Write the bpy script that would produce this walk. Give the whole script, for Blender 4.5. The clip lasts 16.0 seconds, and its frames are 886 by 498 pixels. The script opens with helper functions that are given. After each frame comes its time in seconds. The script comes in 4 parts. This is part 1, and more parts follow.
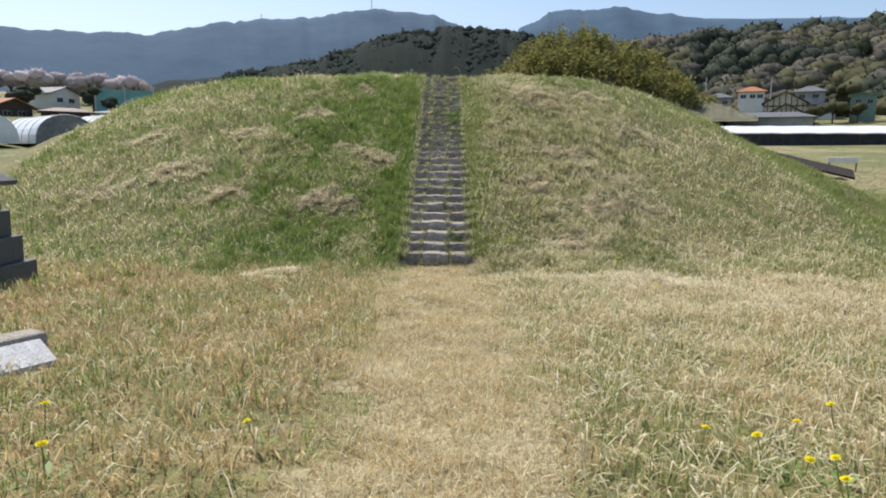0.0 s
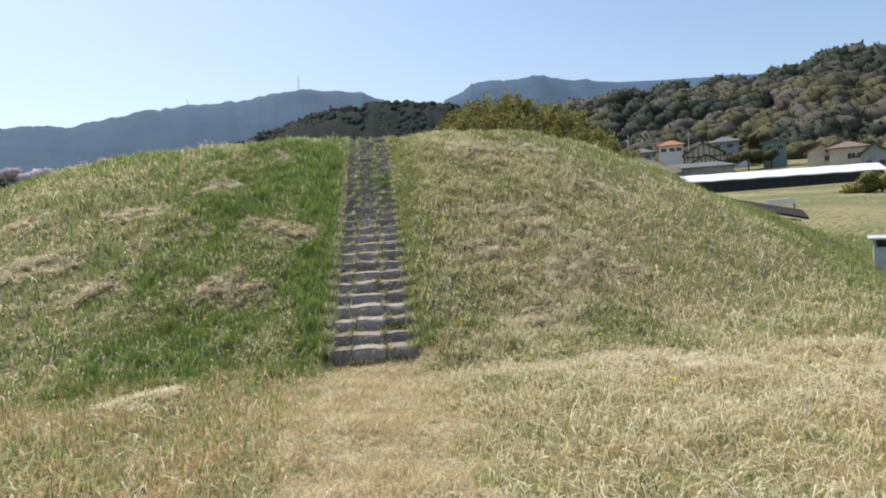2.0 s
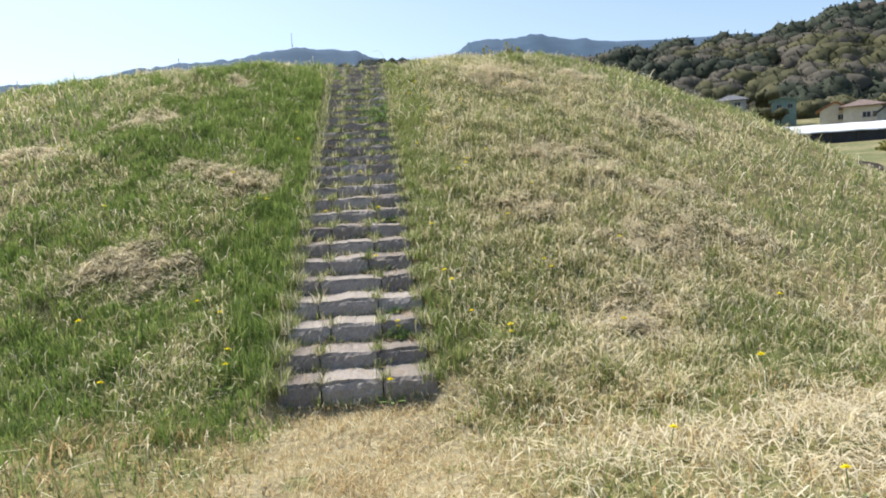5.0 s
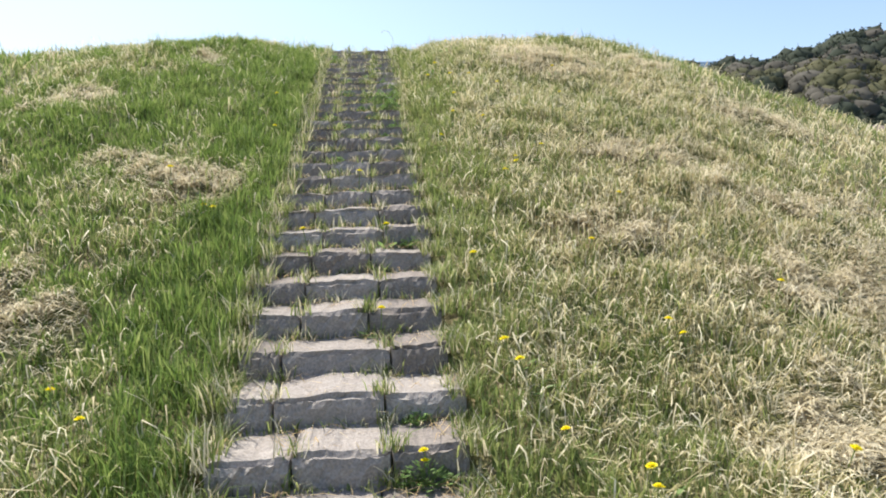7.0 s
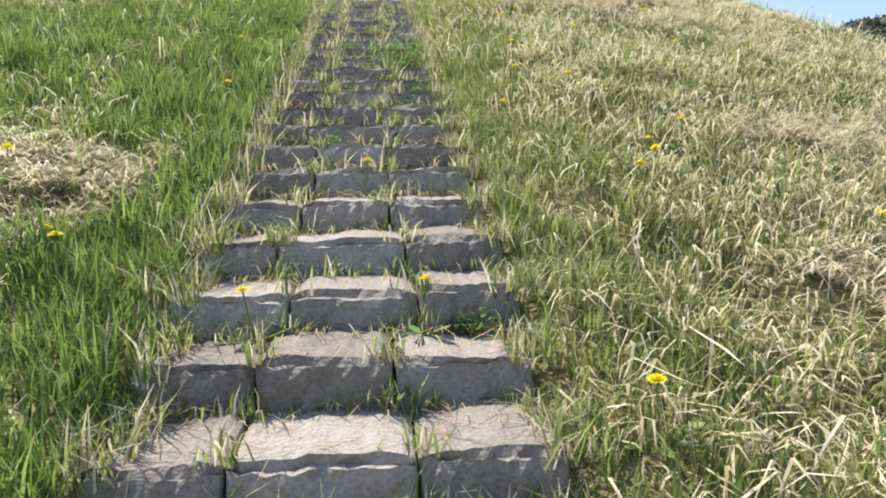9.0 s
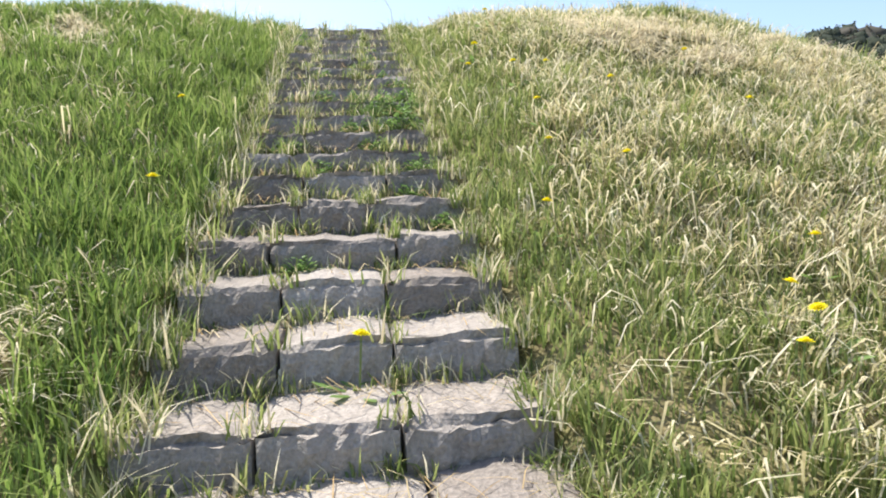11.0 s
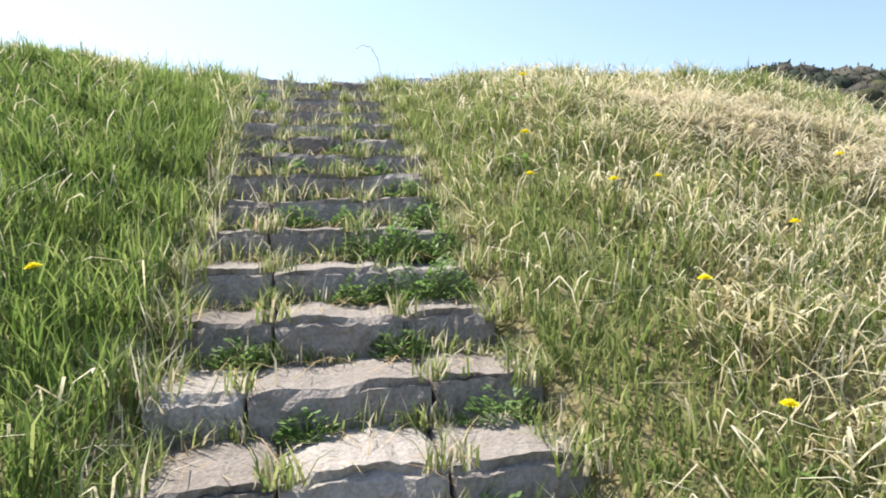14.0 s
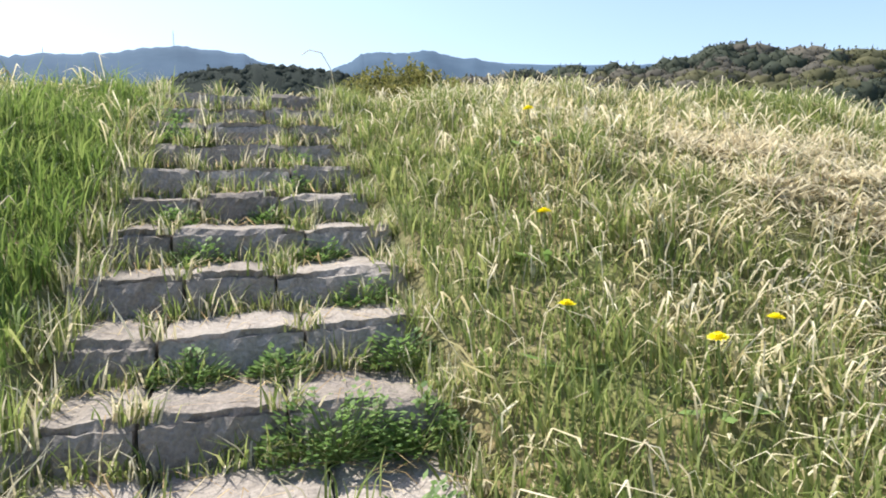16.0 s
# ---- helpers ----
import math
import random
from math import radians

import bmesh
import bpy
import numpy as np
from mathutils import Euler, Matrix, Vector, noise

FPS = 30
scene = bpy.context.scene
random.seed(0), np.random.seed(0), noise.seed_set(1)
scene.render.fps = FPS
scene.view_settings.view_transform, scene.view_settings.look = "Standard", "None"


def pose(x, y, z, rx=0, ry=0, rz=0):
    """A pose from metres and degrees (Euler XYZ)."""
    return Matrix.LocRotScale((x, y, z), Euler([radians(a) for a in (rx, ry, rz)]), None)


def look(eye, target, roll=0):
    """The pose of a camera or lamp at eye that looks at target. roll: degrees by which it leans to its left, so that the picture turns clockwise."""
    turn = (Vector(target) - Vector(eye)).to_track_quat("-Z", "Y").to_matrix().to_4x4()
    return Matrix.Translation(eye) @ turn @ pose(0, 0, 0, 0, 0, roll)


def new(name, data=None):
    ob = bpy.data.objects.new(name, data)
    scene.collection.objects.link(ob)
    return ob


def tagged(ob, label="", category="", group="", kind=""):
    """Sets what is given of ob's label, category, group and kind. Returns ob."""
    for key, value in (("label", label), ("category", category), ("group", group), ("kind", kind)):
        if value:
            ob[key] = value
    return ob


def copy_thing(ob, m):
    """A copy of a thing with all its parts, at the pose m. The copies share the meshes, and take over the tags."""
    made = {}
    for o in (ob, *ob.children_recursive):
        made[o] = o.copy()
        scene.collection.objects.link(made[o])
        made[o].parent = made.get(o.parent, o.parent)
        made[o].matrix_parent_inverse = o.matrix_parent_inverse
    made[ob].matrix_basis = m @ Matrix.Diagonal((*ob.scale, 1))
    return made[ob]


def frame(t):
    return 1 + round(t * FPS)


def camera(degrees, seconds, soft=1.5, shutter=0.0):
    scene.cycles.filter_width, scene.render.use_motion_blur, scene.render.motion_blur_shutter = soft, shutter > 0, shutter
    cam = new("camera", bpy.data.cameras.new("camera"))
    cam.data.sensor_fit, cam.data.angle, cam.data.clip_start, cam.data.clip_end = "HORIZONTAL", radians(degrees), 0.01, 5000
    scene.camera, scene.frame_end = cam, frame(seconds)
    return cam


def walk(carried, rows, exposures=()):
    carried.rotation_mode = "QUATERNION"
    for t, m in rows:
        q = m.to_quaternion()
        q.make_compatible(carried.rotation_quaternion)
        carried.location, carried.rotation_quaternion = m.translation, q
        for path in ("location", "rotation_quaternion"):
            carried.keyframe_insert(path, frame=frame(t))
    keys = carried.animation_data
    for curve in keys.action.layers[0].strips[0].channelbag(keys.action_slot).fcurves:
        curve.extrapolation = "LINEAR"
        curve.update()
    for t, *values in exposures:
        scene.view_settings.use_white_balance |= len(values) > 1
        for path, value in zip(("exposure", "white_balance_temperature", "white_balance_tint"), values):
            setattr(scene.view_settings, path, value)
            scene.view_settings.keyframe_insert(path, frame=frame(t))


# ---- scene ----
cam = camera(68.5, 16.0, soft=1.9)
PATH = [
    (0, (0.13, -0.633, 2.075), (0.129, 1.346, 1.788), 0.7),
    (0.5, (0.228, 0.006, 2.046), (0.28, 1.997, 1.861), -1.0),
    (1, (0.227, 0.624, 2.037), (0.314, 2.621, 1.972), -1.5),
    (1.5, (0.347, 1.32, 1.948), (0.624, 3.3, 1.899), -2.3),
    (2, (0.268, 2.069, 1.99), (0.452, 4.059, 1.909), -3.4),
    (2.5, (0.285, 2.768, 1.951), (0.428, 4.758, 1.813), -3.9),
    (3, (0.261, 3.471, 1.926), (0.388, 5.463, 1.799), -3.2),
    (3.5, (0.266, 4.115, 1.894), (0.437, 6.104, 1.768), -3.5),
    (3.7, (0.295, 4.429, 1.869), (0.476, 6.417, 1.739), -4.1),
    (5.8, (0.285, 7.638, 1.748), (0.458, 9.618, 1.526), -2.3),
    (6, (0.242, 7.945, 1.743), (0.387, 9.929, 1.533), -1.9),
    (6.5, (0.188, 8.688, 1.703), (0.365, 10.673, 1.529), -1.5),
    (7, (0.237, 9.504, 1.686), (0.429, 11.49, 1.541), -1.9),
    (7.5, (0.238, 10.286, 1.628), (0.56, 12.253, 1.458), -1.7),
    (8, (0.33, 11.127, 1.614), (0.714, 13.087, 1.511), -2.5),
    (8.5, (0.137, 11.965, 1.644), (0.502, 13.921, 1.434), -0.7),
    (9, (0.131, 12.475, 1.879), (0.318, 14.457, 1.685), -0.9),
    (9.2, (0.142, 12.651, 1.88), (0.195, 14.647, 1.757), -1.3),
    (11.3, (0.008, 14.091, 2.569), (0.285, 16.064, 2.404), -1.9),
    (11.5, (-0.06, 14.246, 2.608), (0.137, 16.232, 2.492), -1.8),
    (12, (-0.072, 14.58, 2.751), (0.296, 16.54, 2.596), -0.8),
    (12.5, (0.002, 14.958, 2.923), (0.367, 16.919, 2.778), -0.7),
    (13, (-0.06, 15.274, 3.105), (0.401, 17.215, 2.966), -0.0),
    (13.5, (0.02, 15.637, 3.248), (0.547, 17.562, 3.124), -0.5),
    (14, (-0.141, 15.999, 3.348), (0.277, 17.952, 3.249), -1.0),
    (14.5, (-0.063, 16.312, 3.531), (0.484, 18.233, 3.42), -0.4),
    (15, (0.012, 16.665, 3.651), (0.442, 18.615, 3.539), -1.3),
    (15.5, (-0.016, 16.969, 3.814), (0.469, 18.903, 3.658), -0.9),
    (16, (0.077, 17.329, 3.946), (0.606, 19.25, 3.773), -1.1),
]
walk(cam, [(t, look(eye, aim, roll)) for t, eye, aim, roll in PATH],
     exposures=[(0, 0.10), (3.5, 0.22), (6.5, 0.50), (9.0, 0.58), (11.5, 0.72), (16, 0.70)])

# ---- world and sun ----
SUN_EL, SUN_AZ = radians(58), radians(-36)      # azimuth from +y towards +x
world = bpy.data.worlds.new("world")
scene.world = world
world.use_nodes = True
wn = world.node_tree.nodes
sky = wn.new("ShaderNodeTexSky")
sky.sky_type = 'NISHITA'
sky.sun_disc = False
sky.sun_elevation = SUN_EL
sky.sun_rotation = SUN_AZ
sky.air_density, sky.dust_density, sky.ozone_density = 1.0, 1.8, 2.2
wn["Background"].inputs["Strength"].default_value = 0.15
world.node_tree.links.new(sky.outputs[0], wn["Background"].inputs["Color"])
sun = new("sun", bpy.data.lights.new("sun", 'SUN'))
sun.data.energy, sun.data.angle, sun.data.color = 5.0, radians(0.6), (1.0, 0.95, 0.86)
sun_way = Vector((math.sin(SUN_AZ) * math.cos(SUN_EL), math.cos(SUN_AZ) * math.cos(SUN_EL), math.sin(SUN_EL)))
sun.matrix_world = look(sun_way * 50, (0, 0, 0))
rng = np.random.default_rng(7)


# ---- materials ----
def material(name, stops, rough=0.85, scale=3.0, detail=6.0, bump=0.2, source="noise", thin=0.0, fine=0.0, coat=None):
    """stops: colours of a ramp, driven by noise, by the piece, or by the blade."""
    m = bpy.data.materials.new(name)
    m.use_nodes = True
    n, l = m.node_tree.nodes, m.node_tree.links
    b = n["Principled BSDF"]
    b.inputs["Roughness"].default_value = rough
    b.inputs["Specular IOR Level"].default_value = 0.25
    ramp = n.new("ShaderNodeValToRGB")
    while len(ramp.color_ramp.elements) < len(stops):
        ramp.color_ramp.elements.new(0.5)
    lo, hi = (0.3, 0.7) if source == "noise" else (0.0, 1.0)
    for k, (e, c) in enumerate(zip(ramp.color_ramp.elements, stops)):
        e.position = lo + (hi - lo) * k / max(1, len(stops) - 1)
        e.color = (*c, 1)
    tc = n.new("ShaderNodeTexCoord")
    tex = n.new("ShaderNodeTexNoise")
    tex.inputs["Scale"].default_value, tex.inputs["Detail"].default_value = scale, detail
    tex.inputs["Roughness"].default_value = 0.65
    l.new(tc.outputs["Object"], tex.inputs["Vector"])
    if source == "island":
        geo = n.new("ShaderNodeNewGeometry")
        l.new(geo.outputs["Random Per Island"], ramp.inputs[0])
    elif source == "object":
        oi = n.new("ShaderNodeObjectInfo")
        mix = n.new("ShaderNodeMath")
        mix.operation = 'MULTIPLY_ADD'
        mix.inputs[1].default_value = 0.45
        l.new(oi.outputs["Random"], mix.inputs[0])
        sc = n.new("ShaderNodeMath")
        sc.operation = 'MULTIPLY'
        sc.inputs[1].default_value = 0.6
        l.new(tex.outputs[0], sc.inputs[0])
        l.new(sc.outputs[0], mix.inputs[2])
        l.new(mix.outputs[0], ramp.inputs[0])
    else:
        l.new(tex.outputs[0], ramp.inputs[0])
    col = ramp.outputs[0]
    if fine:
        t2 = n.new("ShaderNodeTexNoise")
        t2.inputs["Scale"].default_value, t2.inputs["Detail"].default_value = scale * fine, 4
        l.new(tc.outputs["Object"], t2.inputs["Vector"])
        mx = n.new("ShaderNodeMix")
        mx.data_type, mx.blend_type = 'RGBA', 'OVERLAY'
        mx.inputs[0].default_value = 0.55
        l.new(col, mx.inputs[6])
        l.new(t2.outputs[0], mx.inputs[7])
        col = mx.outputs[2]
    l.new(col, b.inputs["Base Color"])
    if bump:
        bp = n.new("ShaderNodeBump")
        bp.inputs["Strength"].default_value = bump
        bp.inputs["Distance"].default_value = 0.3 / scale
        l.new((t2 if fine else tex).outputs[0], bp.inputs["Height"])
        l.new(bp.outputs[0], b.inputs["Normal"])
    if thin:
        tr = n.new("ShaderNodeBsdfTranslucent")
        l.new(col, tr.inputs["Color"])
        ms = n.new("ShaderNodeMixShader")
        ms.inputs[0].default_value = thin
        l.new(b.outputs[0], ms.inputs[1])
        l.new(tr.outputs[0], ms.inputs[2])
        l.new(ms.outputs[0], n["Material Output"].inputs["Surface"])
    return m


M_SOIL = material("grassy_soil", [(.15, .14, .06), (.22, .18, .09), (.14, .15, .055), (.28, .22, .12)], scale=0.9, fine=14, bump=0.3)
M_PATH = material("trodden_path", [(.21, .18, .10), (.30, .26, .155), (.38, .33, .21)], scale=1.4, fine=18, bump=0.4)
M_DRY = material("dry_grass", [(.34, .29, .14), (.62, .54, .32), (.80, .72, .50), (.46, .41, .20), (.88, .82, .62), (.68, .60, .37)], 0.6, source="island", bump=0, thin=0.45)
M_GOLD = material("brown_dry_grass", [(.29, .20, .09), (.53, .375, .19), (.66, .50, .28), (.40, .31, .145), (.80, .68, .45)], 0.6, source="island", bump=0, thin=0.5)
M_GREEN = material("green_grass", [(.115, .165, .045), (.20, .265, .075), (.29, .345, .115), (.40, .41, .17), (.16, .215, .06)], 0.55, source="island", bump=0, thin=0.5)
M_LUSH = material("lush_grass", [(.09, .15, .035), (.16, .245, .055), (.24, .325, .085), (.35, .40, .14)], 0.55, source="island", bump=0, thin=0.5)
M_STRAW = material("pale_straw", [(.55, .48, .32), (.70, .63, .45), (.80, .74, .57)], 0.7, source="island", bump=0, thin=0.4)
M_STONE = material("weathered_step_stone", [(.125, .106, .090), (.225, .196, .171), (.325, .290, .258), (.44, .402, .365)], 0.92, scale=11, fine=6, bump=0.5, source="object")
M_GRANITE = material("dark_granite", [(.07, .072, .078), (.13, .132, .14)], 0.5, scale=30, bump=0.15)
M_PALE = material("pale_concrete", [(.42, .42, .42), (.62, .62, .62)], 0.85, scale=8, fine=6, bump=0.4)
M_ROUGH = material("rough_concrete", [(.24, .22, .19), (.42, .38, .33)], 0.95, scale=12, fine=5, bump=0.8)
M_YELLOW = material("dandelion_petal", [(.86, .74, .01), (.95, .85, .03)], 0.6, source="island", bump=0, thin=0.2)
M_LEAF = material("weed_leaf", [(.10, .18, .05), (.18, .29, .08), (.27, .39, .14)], 0.5, source="island", bump=0, thin=0.45)
M_STEM = material("green_stem", [(.15, .2, .06), (.2, .25, .08)], 0.6, bump=0)
# the blue is distance haze put into the far forest's colour
M_FARM = material("hazed_mountain_forest", [(.038, .075, .122), (.050, .092, .145), (.064, .108, .165)], 1.0, scale=0.006, detail=8, bump=0)
M_MIDM = material("dark_cedar_hill", [(.022, .034, .030), (.034, .046, .038)], 1.0, scale=0.03, bump=0, thin=0.3)
M_HILL = material("wooded_hill_floor", [(.10, .10, .065), (.16, .15, .10)], 1.0, scale=0.05, fine=8, bump=0)
# cedar and budding tones carry a slight grey that stands for aerial haze
M_CEDAR = material("cedar_foliage", [(.040, .052, .040), (.060, .075, .052), (.085, .10, .068)], 0.9, scale=0.06, detail=3, bump=0, thin=0.4)
M_BARE = material("budding_wood_foliage", [(.105, .098, .080), (.14, .13, .105), (.18, .166, .13)], 0.9, scale=0.05, detail=3, bump=0, thin=0.4)
M_OLIVE = material("olive_spring_foliage", [(.085, .088, .05), (.125, .125, .065), (.18, .17, .09)], 0.9, scale=0.05, detail=3, bump=0, thin=0.4)
M_BAMBOO = material("bamboo_foliage", [(.10, .11, .03), (.20, .20, .06), (.32, .29, .10), (.14, .15, .045)], 0.8, source="island", bump=0, thin=0.4)
M_CHERRY = material("cherry_blossom", [(.50, .43, .44), (.63, .56, .57), (.72, .66, .67)], 0.9, source="island", bump=0, thin=0.4)
M_BARK = material("bark", [(.05, .04, .03), (.1, .08, .06)], 0.95, scale=10)
M_WHITE = material("white_plaster", [(.66, .65, .62), (.78, .77, .74)], 0.8, scale=0.7, fine=8, bump=0.1)
M_CREAM = material("cream_plaster", [(.52, .46, .36), (.66, .60, .49)], 0.8, scale=0.7, fine=8, bump=0.1)
M_GREYW = material("grey_siding", [(.30, .30, .30), (.42, .42, .41)], 0.8, scale=0.9, fine=8, bump=0.1)
M_TIMBER = material("dark_timber", [(.05, .042, .036), (.09, .075, .06)], 0.8, scale=4, bump=0.2)
M_ROOFT = material("terracotta_tile", [(.30, .12, .06), (.42, .19, .10)], 0.7, scale=2, fine=6, bump=0.3)
M_ROOFG = material("grey_roof_tile", [(.10, .105, .115), (.17, .175, .185)], 0.5, scale=2, fine=6, bump=0.3)
M_ROOFB = material("brown_roof_tile", [(.15, .11, .09), (.22, .165, .14)], 0.6, scale=2, fine=6, bump=0.3)
M_GREENR = material("green_sheet_metal", [(.16, .24, .20), (.24, .33, .28)], 0.5, scale=1, bump=0.1)
M_ZINC = material("bright_sheet_roof", [(.62, .64, .68), (.78, .80, .83)], 0.35, scale=0.6, fine=8, bump=0.05)
M_BLACK = material("black_net_cloth", [(.028, .030, .036), (.055, .058, .066)], 0.8, scale=1.5, fine=9, bump=0.2)
M_RUST = material("rusty_dark_roof", [(.014, .010, .009), (.030, .020, .016), (.05, .032, .024)], 0.8, scale=4, fine=6, bump=0.5)
M_BLUE = material("blue_plastic_sheet", [(.03, .18, .48), (.05, .26, .6)], 0.45, scale=2, bump=0.3)
M_TEAL = material("teal_ball_net", [(.14, .33, .32), (.22, .44, .42)], 0.8, scale=0.6, bump=0.1)
M_VINYL = material("greenhouse_vinyl", [(.62, .64, .66), (.80, .82, .83)], 0.35, scale=0.8, bump=0.1)
M_NET = material("grey_shade_net", [(.13, .14, .15), (.24, .25, .26)], 0.7, scale=0.8, fine=9, bump=0.1)
M_STEEL = material("galvanised_steel", [(.42, .43, .44), (.60, .61, .62)], 0.45, scale=6, bump=0.05)
M_POLE = material("concrete_pole", [(.40, .39, .37), (.52, .51, .49)], 0.85, scale=3, bump=0.1)
M_PANE = material("dark_window_glass", [(.03, .035, .04), (.05, .055, .065)], 0.08, scale=2, bump=0)
M_FIELD = material("field_grass", [(.11, .14, .05), (.29, .25, .13), (.16, .18, .07), (.35, .30, .17), (.13, .16, .06)], 0.9, scale=0.045, fine=60, bump=0.5)


# ---- mesh helpers ----
def part(name, bm, mat, parent, label=""):
    me = bpy.data.meshes.new(name)
    bmesh.ops.recalc_face_normals(bm, faces=bm.faces)
    bm.to_mesh(me)
    bm.free()
    me.materials.append(mat)
    ob = new(name, me)
    ob.parent = parent
    if label:
        ob["label"] = label
    return ob


def np_object(name, verts, faces, mat, smooth=False):
    """verts (n, 3); faces: list of index arrays (m, k)."""
    me = bpy.data.meshes.new(name)
    me.vertices.add(len(verts))
    me.vertices.foreach_set("co", np.asarray(verts, np.float32).ravel())
    loops = np.concatenate([f.ravel() for f in faces]).astype(np.int32)
    sizes = np.concatenate([np.full(len(f), f.shape[1]) for f in faces])
    me.loops.add(len(loops))
    me.loops.foreach_set("vertex_index", loops)
    me.polygons.add(len(sizes))
    me.polygons.foreach_set("loop_start", (np.cumsum(sizes) - sizes).astype(np.int32))
    if smooth:
        me.polygons.foreach_set("use_smooth", np.ones(len(sizes), bool))
    me.update(calc_edges=True)
    me.validate()
    me.materials.append(mat)
    return new(name, me)


def box(bm, x0, x1, y0, y1, z0, z1, bevel=0.0):
    r = bmesh.ops.create_cube(bm, size=1)["verts"]
    bmesh.ops.transform(bm, matrix=Matrix.LocRotScale(((x0 + x1) / 2, (y0 + y1) / 2, (z0 + z1) / 2), None, (x1 - x0, y1 - y0, z1 - z0)), verts=r)
    if bevel:
        es = list({e for v in r for e in v.link_edges})
        bmesh.ops.bevel(bm, geom=es, offset=bevel, segments=2, affect='EDGES', profile=0.5)
    return bm


def rod(bm, a, b, r0, r1, n=8):
    a, b = Vector(a), Vector(b)
    r = bmesh.ops.create_cone(bm, cap_ends=True, segments=n, radius1=r0, radius2=r1, depth=(b - a).length)["verts"]
    bmesh.ops.transform(bm, matrix=Matrix.Translation((a + b) / 2) @ (b - a).to_track_quat("Z", "Y").to_matrix().to_4x4(), verts=r)
    return bm


def empty(name, m, label, category, group="", kind=""):
    ob = new(name)
    ob.matrix_world = m
    return tagged(ob, label, category, group, kind)


def waves(x, y, size, seed):
    """Smooth pseudo-noise of about -1 to 1 for arrays."""
    g = np.random.default_rng(seed)
    v = 0.0
    for k in range(7):
        a, p, q = g.uniform(0, 6.283), g.uniform(0, 6.283), g.uniform(0.6, 1.9)
        v = v + np.sin((x * math.cos(a) + y * math.sin(a)) * 6.283 * q / size + p + 1.3 * np.sin((y * math.cos(a) - x * math.sin(a)) * 4.1 * q / size + p))
    return v / 3.0


def ss(v, a, b):
    t = np.clip((v - a) / (b - a), 0, 1)
    return t * t * (3 - 2 * t)


# ---- the lie of the land ----
STEPS, RISE, RUN, FOOT, HALF = 29, 0.165, 0.397, 11.8, 0.66
TILT = 0.045                       # the slabs lean forward a little


def stair_line(y):
    return RISE * (1 + (y - FOOT) / RUN)


def base_land(x, y):
    rho = np.hypot(x, y)
    z = np.interp(rho, [0, 24, 36, 46, 60, 78, 90, 118, 132, 170, 200, 300, 600, 4000], [0, -0.5, 0.5, 1.4, 2.2, 3.1, 4.0, 5.8, 6.8, 9.4, 12.6, 24, 40, 60])
    near = 0.05 * (10.8 - np.clip(y, -30, 10.8))
    near = near - 0.95 * ss(x, 9, 15) * ss(y, 2, 12) * (1 - ss(rho, 30, 45))
    keep = 1 - ss(rho, 20, 34) * ss(y, 5, 14)
    return np.where(y < 14, near, near * keep + z * (1 - keep)) + 0 * z


def mound(x, y):
    t = np.clip((1.0 - x) / 4.5, 0, 1)
    dx = x - 1.0 + 4.5 * t
    d = np.hypot(dx, y - 28.0)
    d = d - 1.15 * dx ** 2 / (d ** 2 + 4.0)          # fuller flanks
    z = np.clip(0.505 * (15.91 - d), -60, 60)
    z = -0.38 * np.log(np.exp(-z / 0.38) + math.exp(-4.82 / 0.38))
    return 0.22 * np.log1p(np.exp(np.clip(z / 0.22, -30, 30)))


def land(x, y):
    x, y = np.asarray(x, float), np.asarray(y, float)
    z = base_land(x, y) + mound(x, y) - 0.07
    near = 1 - ss(np.hypot(x, y - 12), 24, 34)
    z = z + 0.5 * np.exp(-((x - 15.0) / 2.6) ** 2 - ((y - 25.6) / 2.6) ** 2)
    z = z + 0.22 * np.exp(-((x - 4.4) / 2.6) ** 2 - ((y - 21.3) / 2.4) ** 2) + 0.09 * np.exp(-((x + 2.8) / 1.6) ** 2 - ((y - 21.0) / 2.2) ** 2)
    z = z + near * (0.05 * waves(x, y, 3.1, 1) + 0.022 * waves(x, y, 0.9, 2))
    on = ss(y, FOOT - 0.6, FOOT) * (1 - ss(y, FOOT + RUN * 28, FOOT + RUN * 30))
    line = stair_line(y)
    z = z + on * (1 - ss(np.abs(x), 0.7, 1.7)) * (line - 0.06 - z) * 0.8
    return np.where((np.abs(x) < 0.72) & (on > 0), np.minimum(z, np.where(on > 0.5, line - 0.2, z)), z)


def spread(lo, hi, step, far, n):
    core = np.arange(lo, hi + step / 2, step)
    out = np.geomspace(step * 2, far, n)
    return np.concatenate([(lo - out)[::-1], core, hi + out])


gx, gy = spread(-15, 17, 0.2, 3600, 46), spread(-4, 32, 0.2, 3600, 46)
X, Y = np.meshgrid(gx, gy)
idx = np.arange(X.size).reshape(X.shape)
quads = np.stack([idx[:-1, :-1], idx[:-1, 1:], idx[1:, 1:], idx[1:, :-1]], -1).reshape(-1, 4)
ground = np_object("ground", np.stack([X, Y, land(X, Y)], -1).reshape(-1, 3), [quads], M_SOIL, smooth=True)
tagged(ground, "grassy earth ground with a mown burial mound and fields", "ground", kind="structure")
ground.data.materials.append(M_FIELD)
ground.data.materials.append(M_PATH)
cx, cy = (X[:-1, :-1] + X[1:, 1:]) / 2, (Y[:-1, :-1] + Y[1:, 1:]) / 2
t_ = np.clip((1.0 - cx) / 4.5, 0, 1)
far_cell = (np.hypot(cx - 1.0 + 4.5 * t_, cy - 28.0) > 17.5) & ((np.abs(cx) > 12) | (cy > 14))
